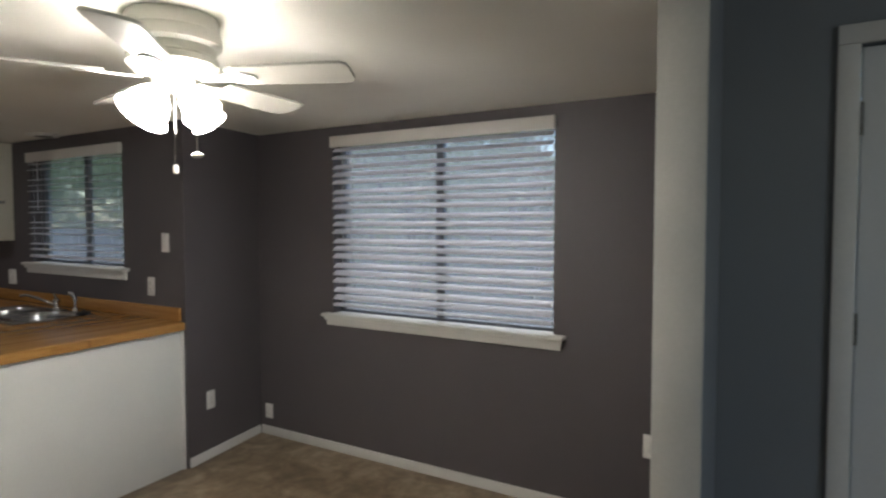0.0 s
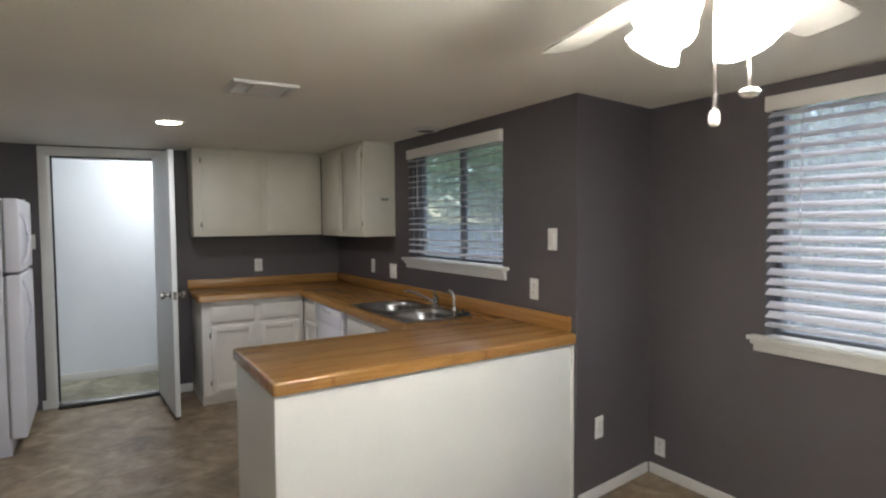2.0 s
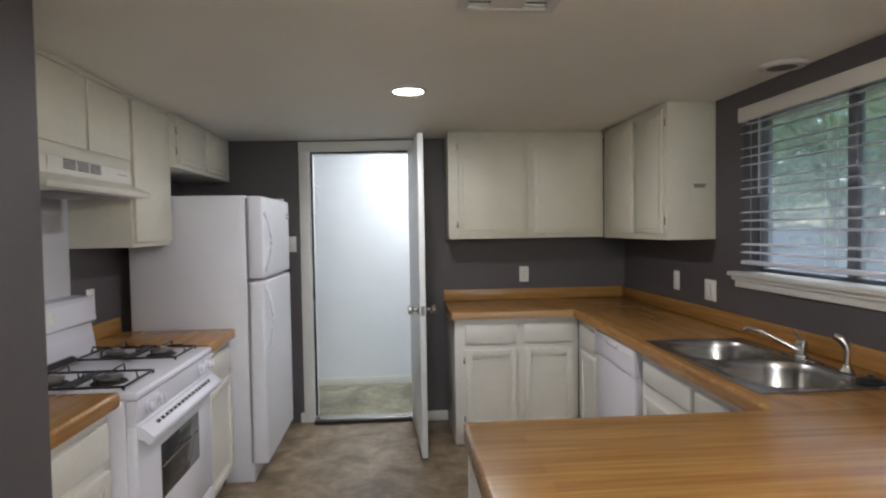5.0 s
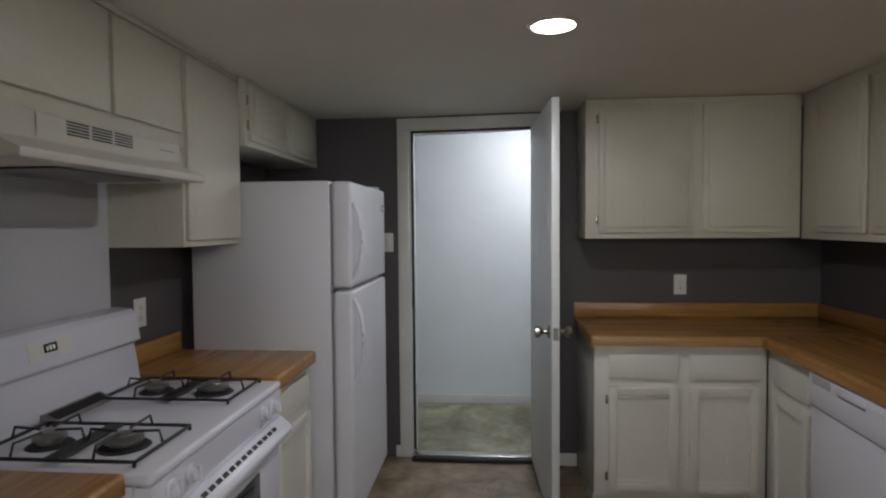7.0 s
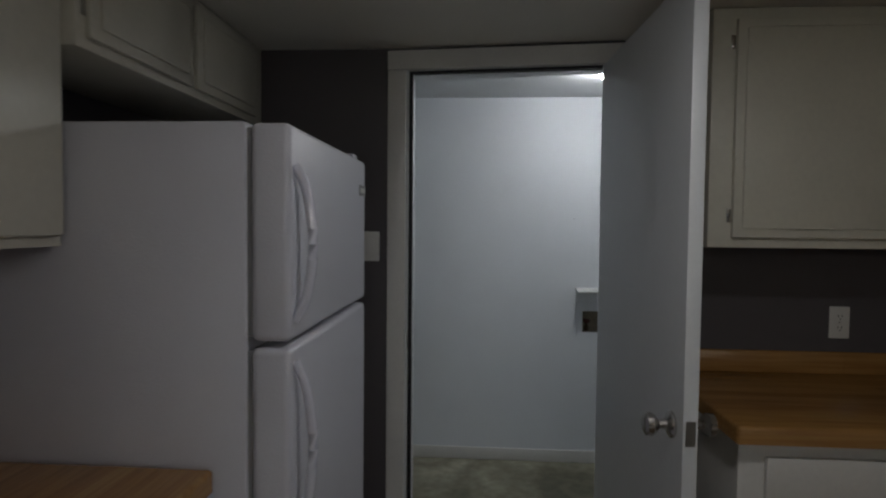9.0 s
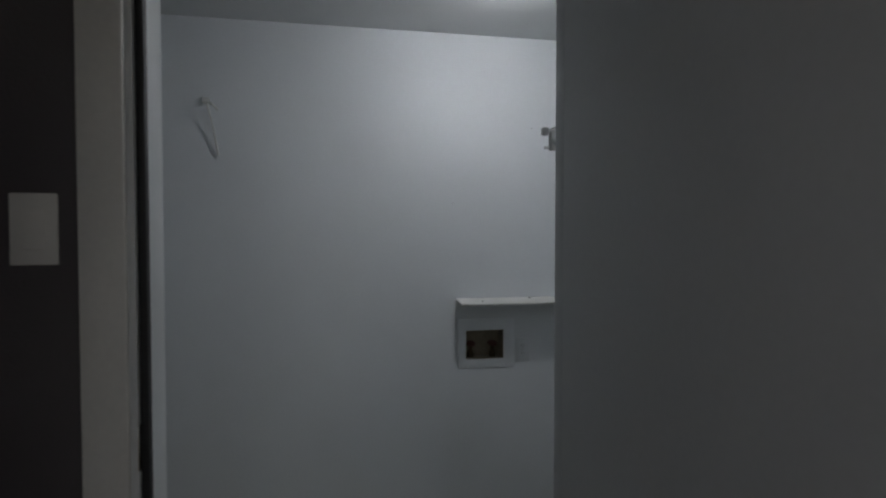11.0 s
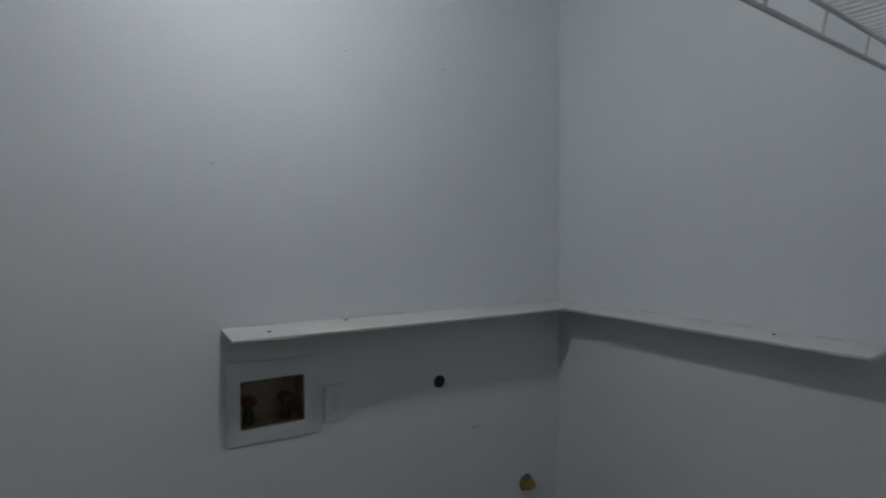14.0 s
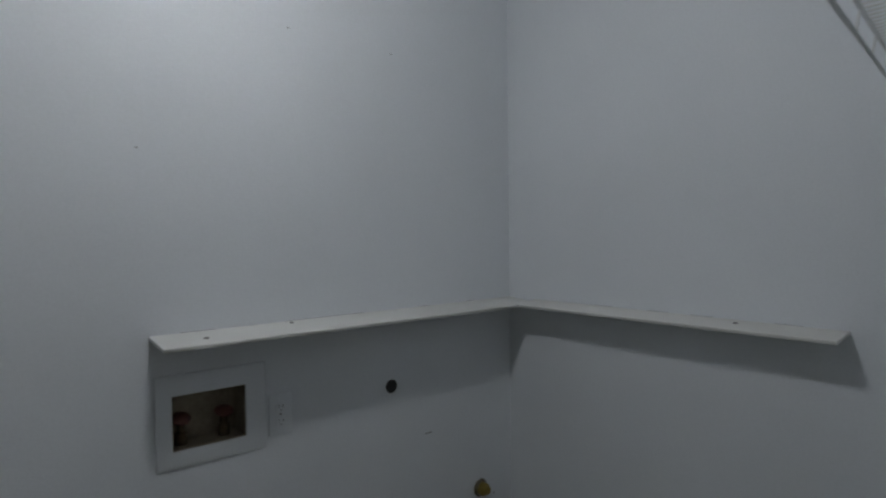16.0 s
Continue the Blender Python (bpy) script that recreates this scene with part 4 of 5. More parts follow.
part("grease_filter", boxmesh(0.10, 0.38, 4.45, 4.92, 1.606, 1.6115, bevel=0.001), M_BURNER, h)
part("badge", boxmesh(0.3726, 0.3732, 4.93, 5.02, 1.712, 1.716), M_GREY, h)

# ---------- refrigerator ----------
FY0, FY1 = 5.617, 6.425
f = thing("refrigerator", (0.45, 6.0, 0), "white top-freezer refrigerator with curved handles", "refrigerator")
part("cabinet", boxmesh(0.105, 0.752, FY0, FY1, 0.03, 1.655, bevel=0.006), M_FRIDGE, f)
part("base_grille", boxmesh(0.60, 0.765, FY0 + 0.02, FY1 - 0.02, FL + 0.0005, 0.085, bevel=0.004), M_APPL, f)
for nm, a, b in (("freezer_door", 1.172, 1.652), ("fresh_food_door", 0.09, 1.157)):
    bm = bmesh.new()
    add_box(bm, 0.764, 0.853, FY0 - 0.002, FY1 + 0.002, a, b, bevel=0.016, seg=4)
    dd = part(nm, bm, M_FRIDGE, f)
    part("gasket", boxmesh(0.7525, 0.7635, FY0 + 0.01, FY1 - 0.01, a + 0.01, b - 0.01), M_GREY, dd)
    za, zb = (1.215, 1.56) if nm == "freezer_door" else (0.73, 1.125)
    y = FY0 + 0.026
    pts = []
    for k in range(11):
        u = k / 10
        pts.append((0.854 + 0.042 * math.sin(math.pi * min(1, max(0, u))) ** 0.6, y, za + (zb - za) * u))
    part("handle", tube(pts, [0.011] * 11, 10), M_APPL, dd)
part("hinge_cover", boxmesh(0.74, 0.83, FY1 - 0.09, FY1 - 0.02, 1.6555, 1.672, bevel=0.005), M_APPL, f)
badge = part("badge", boxmesh(0.8532, 0.8555, FY1 - 0.105, FY1 - 0.012, 1.530, 1.566, bevel=0.001), M_GREY, f)
part("badge_face", boxmesh(0.8556, 0.8562, FY1 - 0.095, FY1 - 0.022, 1.540, 1.556), M_PLATE, badge)

# ---------- dishwasher ----------
w = thing("dishwasher", (3.05, 5.24, 0), "white built-in dishwasher with a buttoned control panel", "dishwasher")
DWM = at(2.807, 5.552, 0, -92)
part("tub", boxmesh(0.004, 0.626, 0.0, 0.54, 0.09, 0.842, m=DWM), M_APPL, w)
part("toe_panel", boxmesh(0.01, 0.62, 0.05, 0.10, FL + 0.0005, 0.0895, m=DWM), M_DARK, w)
part("door", boxmesh(0.006, 0.624, -0.022, -0.0005, 0.11, 0.70, bevel=0.004, m=DWM), M_APPL, w)
cp = part("control_panel", boxmesh(0.006, 0.624, -0.032, -0.0005, 0.706, 0.838, bevel=0.006, m=DWM), M_APPL, w)
for i in range(6):
    part("vent_slit", boxmesh(0.03, 0.17, -0.0330, -0.0322, 0.80 + i * 0.006, 0.803 + i * 0.006, m=DWM), M_GREY, cp)
part("latch", boxmesh(0.22, 0.40, -0.040, -0.0325, 0.805, 0.83, bevel=0.003, m=DWM), M_APPL, cp)
part("latch_recess", boxmesh(0.225, 0.395, -0.0335, -0.0322, 0.795, 0.804, m=DWM), M_GREY, cp)
for i in range(5):
    part("button", boxmesh(0.44 + i * 0.032, 0.464 + i * 0.032, -0.0345, -0.0322, 0.80, 0.815, bevel=0.001, m=DWM), M_PLATE, cp)

# ---------- plates, vents and small fixtures ----------


def wall_plate(m, kind, mat=None, label="white plastic wall outlet plate", w=0.072, hgt=0.118):
    """A cover plate; local x across, face towards local -y, centred on the origin."""
    mat = mat or M_PLATE
    o = thing("wall_outlet" if kind == "outlet" else "light_switch" if kind != "blank" else "blank_plate", m.translation, label,
              "outlet" if kind == "outlet" else "switch" if kind != "blank" else "wall plate", "wall plates")
    part("cover_plate", boxmesh(-w / 2, w / 2, -0.006, -0.0004, -hgt / 2, hgt / 2, bevel=0.003, m=m), mat, o)
    if kind == "outlet":
        for z in (-0.021, 0.021):
            s = part("receptacle", prism([(0.016 * math.cos(a) * 1.02, 0.0145 * math.sin(a)) for a in [k * math.pi / 8 for k in range(16)]], 0.006, 0.0085,
                                         m @ Matrix.Translation((0, 0, z)) @ pose(0, 0, 0, 90)), mat, o)
            bm = bmesh.new()
            for x in (-0.0065, 0.0065):
                add_box(bm, x - 0.0012, x + 0.0012, -0.0091, -0.0086, z - 0.001, z + 0.008, m=m)
            add_box(bm, -0.002, 0.002, -0.0091, -0.0086, z - 0.010, z - 0.006, m=m)
            part("slots", bm, M_GREY if mat is M_LAUN else M_DARK, s)
        part("screw", lathe([(0, 0), (0.003, 0), (0.002, 0.001), (0, 0.001)], m @ pose(0, -0.0062, 0, 90), 8), M_CHROME, o)
    elif kind == "switch":
        n = max(1, round(w / 0.06))
        for i in range(n):
            cx = (i - (n - 1) / 2) * 0.046
            part("rocker", boxmesh(cx - 0.0165, cx + 0.0165, -0.0105, -0.0062, -0.033, 0.033, bevel=0.002, m=m), mat, o)
    else:
        part("screw", lathe([(0, 0), (0.003, 0), (0.002, 0.001), (0, 0.001)], m @ pose(0, -0.0062, 0.03, 90), 8), M_CHROME, o)
    return o


wall_plate(at(2.588, BY, 1.087), "outlet", label="white outlet above the back worktop")
wall_plate(at(KX, 5.757, 1.097, -90), "outlet", label="white outlet beside the wall cabinet corner")
wall_plate(at(KX, 5.355, 1.075, -90), "switch", label="white double switch plate beside the sink window", w=0.12)
wall_plate(at(KX, 3.392, 1.378, -90), "switch", label="white light switch near the wall corner")
wall_plate(at(KX, 3.545, 1.095, -90), "outlet", label="white outlet above the worktop end")
wall_plate(STEP_M @ pose(0.195, 0, 0.36), "outlet", label="white outlet low on the short wall")
wall_plate(at(DX, 3.24, 0.148, -90), "outlet", label="white outlet near the baseboard corner", hgt=0.105)
wall_plate(at(DX, 0.603, 0.398, -90), "outlet", label="white outlet low on the dining wall")
wall_plate(at(0.822, BL, 1.345), "switch", label="white light switch beside the laundry doorway")
wall_plate(at(LX, 5.312, 1.105, 90), "outlet", label="white outlet beside the range", w=0.08)
wall_plate(at(0.483, LB, 0.45), "outlet", M_IVORY, "yellowed ivory outlet low on the laundry wall")
wall_plate(at(2.262, LB, 0.74), "outlet", M_LAUN, "painted-over outlet beside the valve box")

# thermostat-like card and hook on the cabinet side
hk = thing("paper_towel_bracket", (3.285, 5.299, 1.655), "small dark metal bracket on the cabinet side", "bracket")
bm = bmesh.new()
add_box(bm, 3.248, 3.325, 5.2925, 5.2993, 1.665, 1.672, bevel=0.002)
add_box(bm, 3.255, 3.318, 5.288, 5.2993, 1.650, 1.656, bevel=0.002)
add_tube(bm, [(3.258, 5.298, 1.662), (3.268, 5.28, 1.661), (3.308, 5.28, 1.661), (3.318, 5.298, 1.662)], 0.004, 8)
part("bracket", bm, M_BURNER, hk)
solo("side_cover", boxmesh(3.235, 3.34, 5.2955, 5.2996, 1.527, 1.70, bevel=0.002), M_CAB, "cream square cover on the cabinet side", "cover plate")

# ceiling register
v = thing("ceiling_vent", (1.97, 3.85, CZ), "white stamped metal ceiling register", "air vent")
VX0, VX1, VY0, VY1 = 1.815, 2.115, 3.72, 3.985
bm = bmesh.new()
for a, b, c, d in ((VX0, VX1, VY0, VY0 + 0.03), (VX0, VX1, VY1 - 0.03, VY1), (VX0, VX0 + 0.03, VY0 + 0.03, VY1 - 0.03), (VX1 - 0.03, VX1, VY0 + 0.03, VY1 - 0.03)):
    add_box(bm, a, b, c, d, CZ - 0.016, CZ - 0.0005, bevel=0.003)
add_box(bm, VX0 + 0.10, VX1 - 0.10, VY0 + 0.03, VY1 - 0.03, CZ - 0.014, CZ - 0.0006, bevel=0.002)
part("frame", bm, M_TRIM, v)
part("backing", boxmesh(VX0 + 0.03, VX1 - 0.03, VY0 + 0.03, VY1 - 0.03, CZ - 0.0025, CZ - 0.0006), M_DARK, v)
for i in range(6):
    for xa in (VX0 + 0.032, VX1 - 0.098):
        y = VY0 + 0.045 + i * 0.034
        part("slat", boxmesh(xa, xa + 0.066, y, y + 0.011, CZ - 0.010, CZ - 0.0035, bevel=0.001), M_TRIM, v)
# round vent by the window
v = thing("round_ceiling_vent", (3.27, 4.58, CZ), "small round metal ceiling fixture with a dark centre", "air vent")
part("ring", lathe([(0.058, -0.0006), (0.098, -0.0006), (0.100, -0.006), (0.090, -0.016), (0.062, -0.018), (0.058, -0.012), (0.058, -0.0006)], Matrix.Translation((3.27, 4.58, CZ)), 32), M_TRIM, v)
part("baffle", lathe([(0, -0.012), (0.03, -0.016), (0.0575, -0.0165)], Matrix.Translation((3.27, 4.58, CZ)), 32), M_VENT, v)
# downlight
v = thing("downlight", (1.69, 5.07, CZ), "lit round recessed downlight with white trim", "ceiling light")
part("trim_ring", lathe([(0.072, -0.0006), (0.090, -0.0006), (0.091, -0.004), (0.075, -0.010), (0.072, -0.008), (0.072, -0.0006)], Matrix.Translation((1.69, 5.07, CZ)), 32), M_TRIM, v)
part("lens", lathe([(0, -0.009), (0.0715, -0.006)], Matrix.Translation((1.69, 5.07, CZ)), 32), M_DOWN, v)

# ---------- ceiling fan ----------
FC = Vector((2.262, 1.685, 0))
fan = thing("ceiling_fan", (2.262, 1.685, CZ), "white five-blade ceiling fan with lit frosted shades", "ceiling fan")
part("housing", lathe([(0, CZ - 0.0006), (0.115, CZ - 0.0006), (0.120, CZ - 0.010), (0.118, CZ - 0.045), (0.122, CZ - 0.050), (0.126, CZ - 0.060), (0.126, CZ - 0.085),
                       (0.112, CZ - 0.095), (0.108, CZ - 0.118), (0.116, CZ - 0.126), (0.118, CZ - 0.145), (0.100, CZ - 0.165), (0.06, CZ - 0.172), (0, CZ - 0.172)],
                      Matrix.Translation(FC) @ Matrix.Diagonal((1.13, 1.13, 1, 1)), 40), M_BLADE, fan)
part("switch_housing", lathe([(0, 1.953), (0.055, 1.952), (0.062, 1.945), (0.062, 1.918), (0.048, 1.905), (0.025, 1.900), (0, 1.899)], Matrix.Translation(FC), 32), M_BLADE, fan)
for k in range(5):
    m = Matrix.Translation((FC.x, FC.y, 1.946)) @ pose(0, 0, 0, 0, 0, 5.5 + 72 * k) @ pose(0, 0, 0, -11, 0, 0)
    prof = [(0.185, 0.048), (0.21, 0.056), (0.36, 0.062), (0.50, 0.066), (0.545, 0.063), (0.558, 0.052), (0.562, 0.030)]
    ol = [(x, -y) for x, y in prof] + [(x, y) for x, y in reversed(prof)]
    bm = bmesh.new()
    add_prism(bm, ol, -0.004, 0.004, m)
    blade = part("blade", bm, M_BLADE, fan)
    bm = bmesh.new()
    add_prism(bm, [(0.085, -0.018), (0.16, -0.022), (0.23, -0.036), (0.265, -0.012), (0.265, 0.012), (0.23, 0.036), (0.16, 0.022), (0.085, 0.018)], -0.010, -0.0045, m)
    part("blade_iron", bm, M_TRIM, blade)
for k in range(4):
    a = 1 + 90 * k
    m = Matrix.Translation((FC.x, FC.y, 1.918)) @ pose(0, 0, 0, 0, 0, a) @ Matrix.Translation((0.042, 0, 0)) @ pose(0, 0, 0, 0, 137, 0)
    arm = part("lamp_arm", lathe([(0, 0), (0.016, 0), (0.016, 0.022), (0.025, 0.028), (0.027, 0.039), (0, 0.039)], m, 16), M_BLADE, fan)
    bm = bmesh.new()
    add_lathe(bm, [(0.026, 0.040), (0.032, 0.045), (0.040, 0.062), (0.045, 0.084), (0.048, 0.106), (0.059, 0.128), (0.056, 0.129), (0.045, 0.106), (0.041, 0.084), (0.036, 0.064), (0.028, 0.049), (0.022, 0.044)], m, 28)
    part("shade", bm, M_SHADE, arm, "lit frosted glass shade")
    part("bulb", lathe([(0, 0.040), (0.012, 0.044), (0.014, 0.060), (0.022, 0.078), (0.025, 0.094), (0.021, 0.108), (0.011, 0.116), (0, 0.118)], m, 16), M_BULB, arm)
for x, y, z, nm in ((-0.016, -0.024, 1.664, "chain_fob"), (0.035, -0.059, 1.708, "chain_pull")):
    bm = bmesh.new()
    for i in range(int((1.90 - z) / 0.006)):
        add_box(bm, FC.x + x - 0.0018, FC.x + x + 0.0018, FC.y + y - 0.0018, FC.y + y + 0.0018, 1.90 - i * 0.006 - 0.0045, 1.90 - i * 0.006)
    ch = part("pull_chain", bm, M_CHROME, fan)
    prof = [(0, 0.014), (0.006, 0.012), (0.009, 0.004), (0.009, -0.012), (0.006, -0.016), (0, -0.017)] if nm == "chain_fob" else [(0, 0.010), (0.014, 0.006), (0.019, 0), (0.014, -0.007), (0, -0.011)]
    part(nm, lathe(prof, Matrix.Translation((FC.x + x, FC.y + y, z)), 14), M_CRYSTAL, ch)

# ---------- laundry ----------
lt = thing("laundry_ceiling_light", (1.985, 7.74, LC), "lit round glass ceiling light in the laundry", "ceiling light")
part("pan", lathe([(0, -0.0006), (0.10, -0.0006), (0.102, -0.012), (0.082, -0.024), (0, -0.024)], Matrix.Translation((1.985, 7.74, LC)), 32), M_TRIM, lt)
part("glass_dome", lathe([(0.056, -0.0245), (0.060, -0.038), (0.056, -0.056), (0.042, -0.072), (0.020, -0.083), (0, -0.086)], Matrix.Translation((1.985, 7.74, LC)), 32), M_LGLOBE, lt)
LZ = 0.985
bm = bmesh.new()
add_box(bm, 1.915, LR - 0.0005, -0.138, 0.0, -0.010, 0.0, bevel=0.002, m=pose(0, LB - 0.002, LZ + 0.024, 5.5))
solo("ledge_shelf", bm, M_PANEL, "narrow painted board ledge along the far laundry wall", "shelf", "laundry ledges")
bm = bmesh.new()
add_box(bm, -0.108, 0.0, 7.315, 8.334, -0.010, 0.0, bevel=0.002, m=pose(LR - 0.002, 0, LZ + 0.024, 0, -6))
solo("ledge_shelf", bm, M_PANEL, "narrow painted board ledge along the laundry end wall", "shelf", "laundry ledges")
bm = bmesh.new()
for i in range(5):
    x = 1.99 + i * 0.25 + 0.06 * math.sin(i * 2.3)
    add_box(bm, x, x + 0.09 + 0.06 * math.sin(i * 1.3), LB - 0.003, LB - 0.0006, LZ + 0.0237, LZ + 0.0246)
for i in range(4):
    y = 7.42 + i * 0.2 + 0.04 * math.sin(i * 1.9)
    add_box(bm, LR - 0.003, LR - 0.0006, y, y + 0.07, LZ + 0.0237, LZ + 0.0246)
tagged(solo("caulk_crack", bm, M_GREY, "dark cracks along the ledge joint", "crack"), kind="stuff")
for m in (pose(2.03, LB - 0.085, LZ + 0.0165, 5.5), pose(2.29, LB - 0.03, LZ + 0.0218, 5.5), pose(LR - 0.045, 7.575, LZ + 0.0204, 0, -6)):
    tagged(solo("ledge_screw", lathe([(0, 0.0022), (0.004, 0.002), (0.0065, 0.0008), (0.0068, 0)], m, 12), M_HINGE, "dark screw head in the painted ledge", "screw"), group="ledge screws")
# washer valve box
wb = thing("washer_valve_box", (2.063, LB, 0.77), "recessed washing machine valve box with a white frame", "valve box")
bm = bmesh.new()
rings = []
for y, o, i in ((LB - 0.0005, 0.0, 0.0), (LB - 0.004, 0.0, 0.0), (LB - 0.006, 0.003, 0.001)):
    outer = [bm.verts.new((x, y, z)) for x, z in ((1.925 + o, 0.655 + o), (2.216 - o, 0.655 + o), (2.216 - o, 0.902 - o), (1.925 + o, 0.902 - o))]
    inner = [bm.verts.new((x, y, z)) for x, z in ((1.966 - i, 0.700 - i), (2.160 + i, 0.700 - i), (2.160 + i, 0.845 + i), (1.966 - i, 0.845 + i))]
    rings.append((outer, inner))
for k in range(4):
    j = (k + 1) % 4
    for (o0, i0), (o1, i1) in zip(rings, rings[1:]):
        bm.faces.new((o0[k], o0[j], o1[j], o1[k]))
        bm.faces.new((i0[k], i1[k], i1[j], i0[j]))
    for o, i in (rings[0], rings[-1]):
        bm.faces.new((o[k], o[j], i[j], i[k]))
part("frame", bm, M_LAUN, wb)
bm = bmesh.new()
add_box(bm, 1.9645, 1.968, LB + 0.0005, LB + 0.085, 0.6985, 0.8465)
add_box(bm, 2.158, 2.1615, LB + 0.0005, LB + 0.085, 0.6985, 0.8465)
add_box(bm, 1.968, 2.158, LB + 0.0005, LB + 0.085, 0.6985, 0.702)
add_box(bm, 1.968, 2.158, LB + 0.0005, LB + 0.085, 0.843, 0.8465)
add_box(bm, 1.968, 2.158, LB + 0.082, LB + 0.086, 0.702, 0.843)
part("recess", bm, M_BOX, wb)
for x in (2.0, 2.115):
    vv = part("valve", lathe([(0, 0), (0.016, 0), (0.016, 0.03), (0.011, 0.034), (0.011, 0.06), (0, 0.06)], Matrix.Translation((x, LB + 0.045, 0.7025)), 14), M_OLDBRASS, wb)
    part("handwheel", lathe([(0, 0), (0.010, 0), (0.026, 0.004), (0.027, 0.010), (0.022, 0.016), (0.008, 0.02), (0, 0.02)], pose(x, LB + 0.045, 0.763, 18), 12), M_OLDVALVE, vv)
bm = bmesh.new()
add_lathe(bm, [(0, 0.001), (0.019, 0.001), (0.021, 0.0025), (0.023, 0)], pose(2.659, LB - 0.0004, 0.75, 90), 22)
solo("pipe_hole", bm, M_RUBBER, "round dark pipe hole in the laundry wall", "hole")
g = thing("gas_valve", (3.063, LB, 0.29), "round brass gas valve outlet on the laundry wall", "gas valve")
part("flange", lathe([(0.030, 0.0005), (0.034, 0.004), (0.030, 0.010), (0.024, 0.012)], pose(3.063, LB, 0.29, 90), 22), M_OLDHINGE, g, "grimy round escutcheon")
part("nipple", lathe([(0, 0.012), (0.024, 0.0125), (0.024, 0.030), (0.017, 0.033), (0.014, 0.046), (0, 0.046)], pose(3.063, LB, 0.29, 90), 18), M_BRASS, g)
bm = bmesh.new()
add_tube(bm, [(2.485, LB - 0.018, 0.305), (2.51, LB - 0.03, 0.26), (2.545, LB - 0.042, 0.20), (2.60, LB - 0.045, 0.11), (2.66, LB - 0.04, 0.00), (2.69, LB - 0.035, -0.12), (2.70, LB - 0.035, LF + 0.012)], 0.011, 10)
solo("drain_hose", bm, M_WIRE, "thin grey hose leaning against the laundry wall", "hose")
bm = bmesh.new()
add_box(bm, 2.80, 2.83, LB - 0.0016, LB - 0.0004, 0.555, 0.559)
add_box(bm, 3.135, 3.141, LB - 0.0016, LB - 0.0004, 0.245, 0.251)
for x, z in ((2.309, 1.866), (2.674, 1.858), (1.897, 1.483)):
    add_box(bm, x - 0.004, x + 0.003, LB - 0.0016, LB - 0.0004, z - 0.0015, z + 0.0015)
tagged(solo("wall_scuff", bm, M_GREY, "small dark scuffs on the laundry wall", "scuff"), kind="stuff")
# bracket left on the far wall
b = thing("shelf_bracket", (0.77, LB, 1.9), "white metal shelf bracket hanging on the laundry wall", "bracket")
bm = bmesh.new()
add_tube(bm, [(0.748, LB - 0.006, 1.935), (0.76, LB - 0.05, 1.925), (0.785, LB - 0.03, 1.80), (0.80, LB - 0.008, 1.69)], 0.005, 8)
part("brace", bm, M_WIRE, b)
part("clip", boxmesh(0.735, 0.765, LB - 0.03, LB - 0.0005, 1.92, 1.95, bevel=0.004), M_WIRE, b)
bm = bmesh.new()
add_tube(bm, [(0.76, LB - 0.05, 1.925), (0.79, LB - 0.085, 1.905), (0.812, LB - 0.075, 1.885)], 0.006, 8)
part("hook", bm, M_WIRE, b)
# wire shelf above the doorway side
ws = thing("wire_shelf", (2.5, 6.9, 1.6), "white vinyl-coated wire shelf with diagonal braces", "wire shelf")
SX0, SX1 = 1.84, LR - 0.003


def shelf_front(x, drop=0.0):
    """A point of the front rail, which runs slightly askew."""
    u = (x - 1.83) / 1.40
    return (x, 7.05 + 0.180 * u + (0.007 if drop else 0), 1.597 + 0.046 * u - drop)


def shelf_rear(x):
    return (x, LS + 0.008, shelf_front(x)[2])


part("front_rail", tube([shelf_front(SX0), shelf_front(SX1)], 0.004, 8), M_WIRE, ws)
part("front_rail", tube([shelf_front(SX0, 0.040), shelf_front(SX1, 0.040)], 0.004, 8), M_WIRE, ws)
part("rear_rail", tube([shelf_rear(SX0), shelf_rear(SX1)], 0.004, 8), M_WIRE, ws)
mid = [(x, shelf_front(x)[1] - 0.158, shelf_front(x)[2] - 0.004) for x in (SX0, SX1)]
part("middle_rail", tube(mid, 0.0038, 8), M_WIRE, ws)
for i in range(int((SX1 - SX0) / 0.0254)):
    x = SX0 + 0.012 + i * 0.0254
    a, b = Vector(shelf_rear(x)), Vector(shelf_front(x))
    part("wire", tube([a + Vector((0, 0, 0.005)), b + Vector((0, 0, 0.005))], 0.0018, 5), M_WIRE, ws)
for i in range(int((SX1 - SX0) / 0.2)):
    x = SX0 + 0.05 + i * 0.2
    part("lip_wire", tube([shelf_front(x), shelf_front(x, 0.040)], 0.0028, 6), M_WIRE, ws)
for x, fall in ((SX0 + 0.02, 0.19), (SX1 - 0.02, 0.25)):
    f = Vector(shelf_front(x, 0.016))
    br = part("brace", tube([f, f + Vector((0, -0.025, -0.014)), (x, LS + 0.004, f.z - fall)], 0.0065, 8), M_WIRE, ws)
    part("brace_clip", boxmesh(x - 0.007, x + 0.007, f.y - 0.013, f.y + 0.006, f.z - 0.032, f.z + 0.022, bevel=0.003), M_PLATE, br)
f = shelf_front(SX0)
part("end_cap", boxmesh(SX0 - 0.010, SX0 + 0.006, f[1] - 0.009, f[1] + 0.010, f[2] - 0.010, f[2] + 0.010, bevel=0.004), M_GREY, ws)
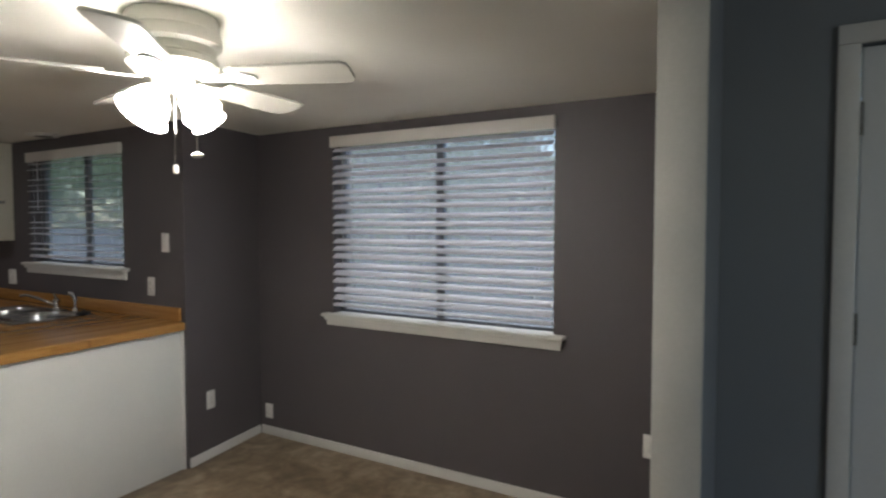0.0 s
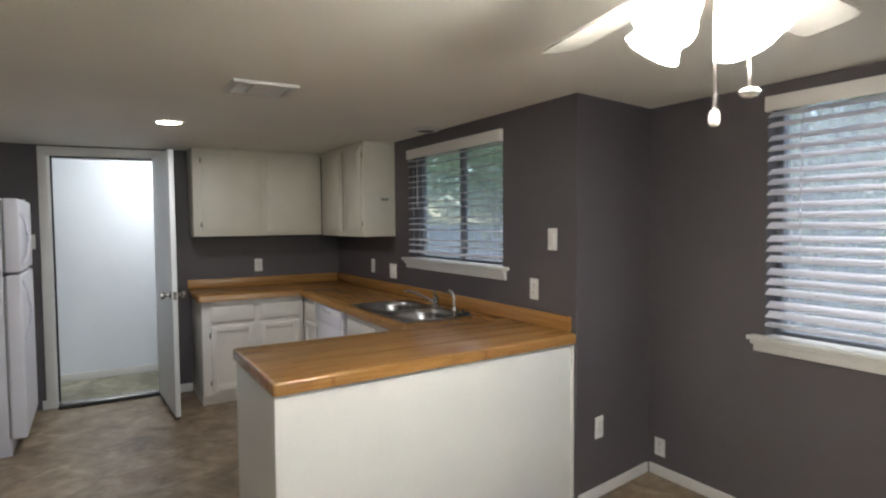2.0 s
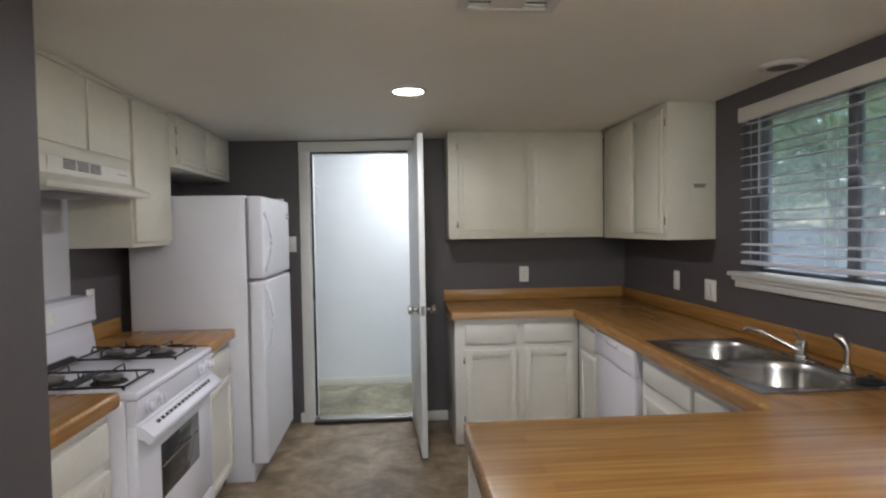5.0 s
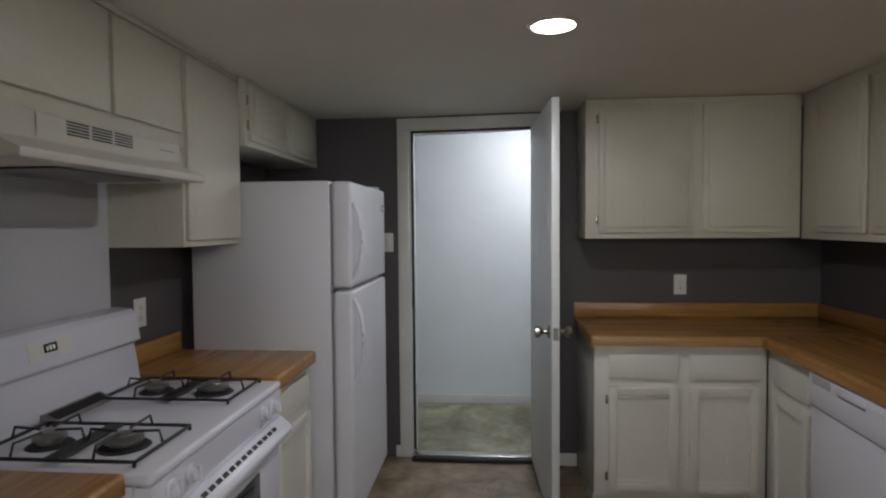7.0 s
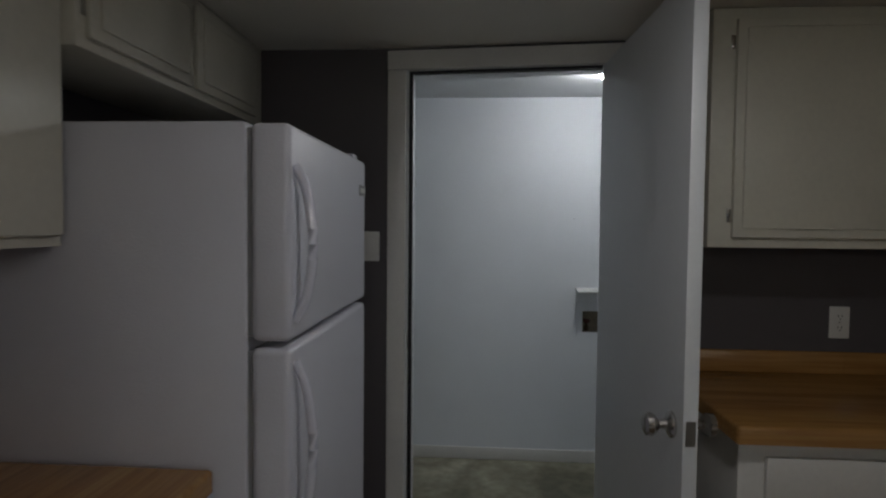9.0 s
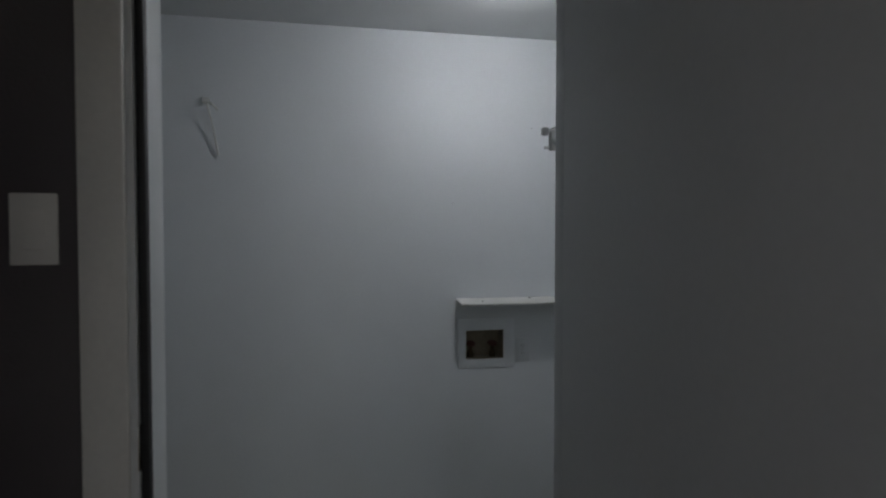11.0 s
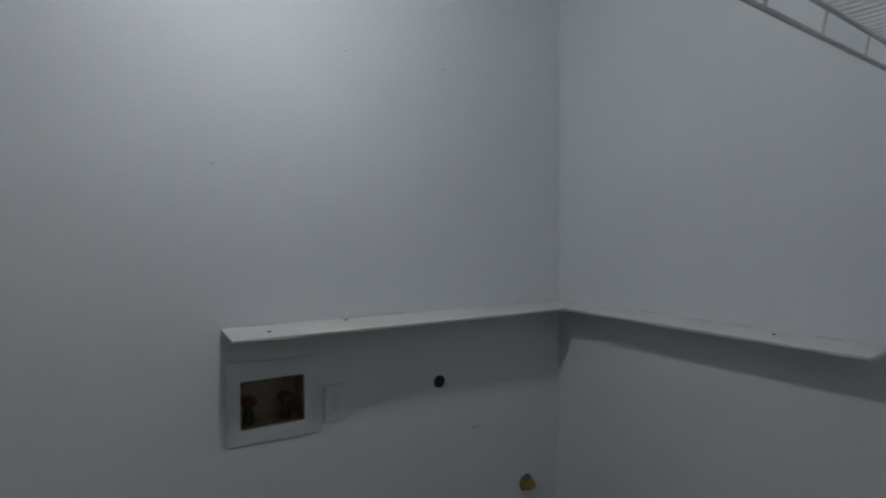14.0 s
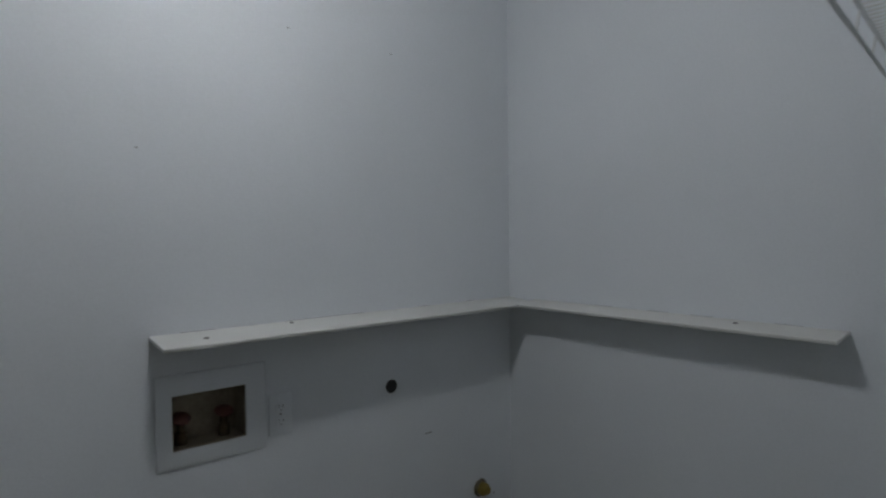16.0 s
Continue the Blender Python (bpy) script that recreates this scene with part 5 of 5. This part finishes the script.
for x in (1.95, 2.35, 2.75, 3.1):
    z = shelf_front(x)[2]
    part("wall_clip", boxmesh(x, x + 0.014, LS + 0.0005, LS + 0.014, z - 0.010, z + 0.012, bevel=0.003), M_PLATE, ws)

# ---------- outdoors ----------
bm = bmesh.new()
bmesh.ops.create_grid(bm, x_segments=2, y_segments=2, size=400)
for vtx in bm.verts:
    vtx.co.z = -0.55
structure("ground", bm, M_SOIL, "rough lawn around the house", "ground")


def tree(x, y, height, spread, seed, leaves):
    rng = random.Random(seed)
    t = thing("garden_tree", (x, y, -0.55), "leafy green garden tree outside the window", "tree", "garden trees")
    bm = bmesh.new()
    add_tube(bm, [(x, y, -0.56), (x + 0.05, y, height * 0.3), (x - 0.05, y + 0.05, height * 0.6)], [0.12, 0.09, 0.05], 8)
    tips = []
    for i in range(9):
        a = i * 2.4
        e = Vector((x + spread * math.cos(a) * rng.uniform(0.5, 1), y + spread * math.sin(a) * rng.uniform(0.5, 1), height * rng.uniform(0.35, 0.95)))
        add_tube(bm, [(x, y, height * rng.uniform(0.15, 0.5)), ((x + e.x) / 2, (y + e.y) / 2, e.z * 0.8), e], [0.04, 0.025, 0.008], 5)
        tips.append(e)
    part("trunk", bm, M_BARK, t)
    verts, faces = [], []
    for i in range(leaves):
        c = tips[rng.randrange(len(tips))] + Vector((rng.gauss(0, 0.5), rng.gauss(0, 0.5), rng.gauss(0, 0.45)))
        q = Euler((rng.uniform(-1.2, 1.2), rng.uniform(-1.2, 1.2), rng.uniform(0, 6.3))).to_matrix()
        s = rng.uniform(0.03, 0.08)
        k = len(verts)
        verts += [tuple(c + q @ Vector(p)) for p in ((-s, 0, 0), (0, -s * 0.45, 0.01), (s, 0, 0), (0, s * 0.45, 0.01))]
        faces.append((k, k + 1, k + 2, k + 3))
    data = bpy.data.meshes.new("crown")
    data.from_pydata(verts, [], faces)
    data.materials.append(M_LEAF)
    crown = new("crown", data)
    crown.parent = t
    crown.matrix_parent_inverse = Matrix.Translation(-t.location)
    return t


tree(7.0, 3.9, 3.4, 1.3, 1, 4500)
tree(8.2, 6.6, 3.8, 1.6, 2, 6500)
tree(9.0, 1.2, 4.0, 1.6, 3, 6500)
tree(7.6, 9.4, 3.6, 1.6, 4, 6500)
tree(11.5, 4.6, 5.2, 2.2, 5, 7000)
tree(11.8, 9.0, 5.4, 2.2, 6, 7000)
tree(11.8, 0.0, 5.2, 2.2, 7, 7000)
fence = thing("garden_fence", (9.6, 4, -0.55), "weathered grey board fence behind the garden", "fence")
first = None
for i in range(200):
    y = -4 + i * 0.145
    if first is None:
        first = part("fence_board", boxmesh(9.6, 9.62, y, y + 0.138, -0.56, 1.35, bevel=0.003), M_FENCE, fence)
        y0f = y
    else:
        ob = new("fence_board", first.data)
        ob.parent = fence
        ob.matrix_parent_inverse = first.matrix_parent_inverse
        ob.matrix_basis = Matrix.Translation((0, y - y0f, 0.01 * math.sin(i * 1.7)))
for z in (-0.2, 0.95):
    part("fence_rail", boxmesh(9.621, 9.66, -4, 25.0, z, z + 0.09, bevel=0.003), M_FENCE, fence)

rng = random.Random(21)
verts, faces = [], []
for i in range(48000):
    c = Vector((13.5 + rng.uniform(0, 3.5), rng.uniform(-14, 36), 0))
    top = 3.7 + max(0, c.y - 8) * 0.22 + 1.6 * noise.noise(Vector((c.y * 0.35, 3.1, 0))) + 0.7 * noise.noise(Vector((c.y * 1.3, 7.7, 0)))
    c.z = -0.5 + (top + 0.5) * rng.random() ** 0.8
    q = Euler((rng.uniform(-1.2, 1.2), rng.uniform(-1.2, 1.2), rng.uniform(0, 6.3))).to_matrix()
    s = rng.uniform(0.09, 0.22)
    k = len(verts)
    verts += [tuple(c + q @ Vector(p)) for p in ((-s, 0, 0), (0, -s * 0.5, 0.02), (s, 0, 0), (0, s * 0.5, 0.02))]
    faces.append((k, k + 1, k + 2, k + 3))
data = bpy.data.meshes.new("distant_woods")
data.from_pydata(verts, [], faces)
data.materials.append(M_LEAF)
tagged(new("distant_woods", data), "dense green woods behind the garden fence", "woods", kind="stuff")
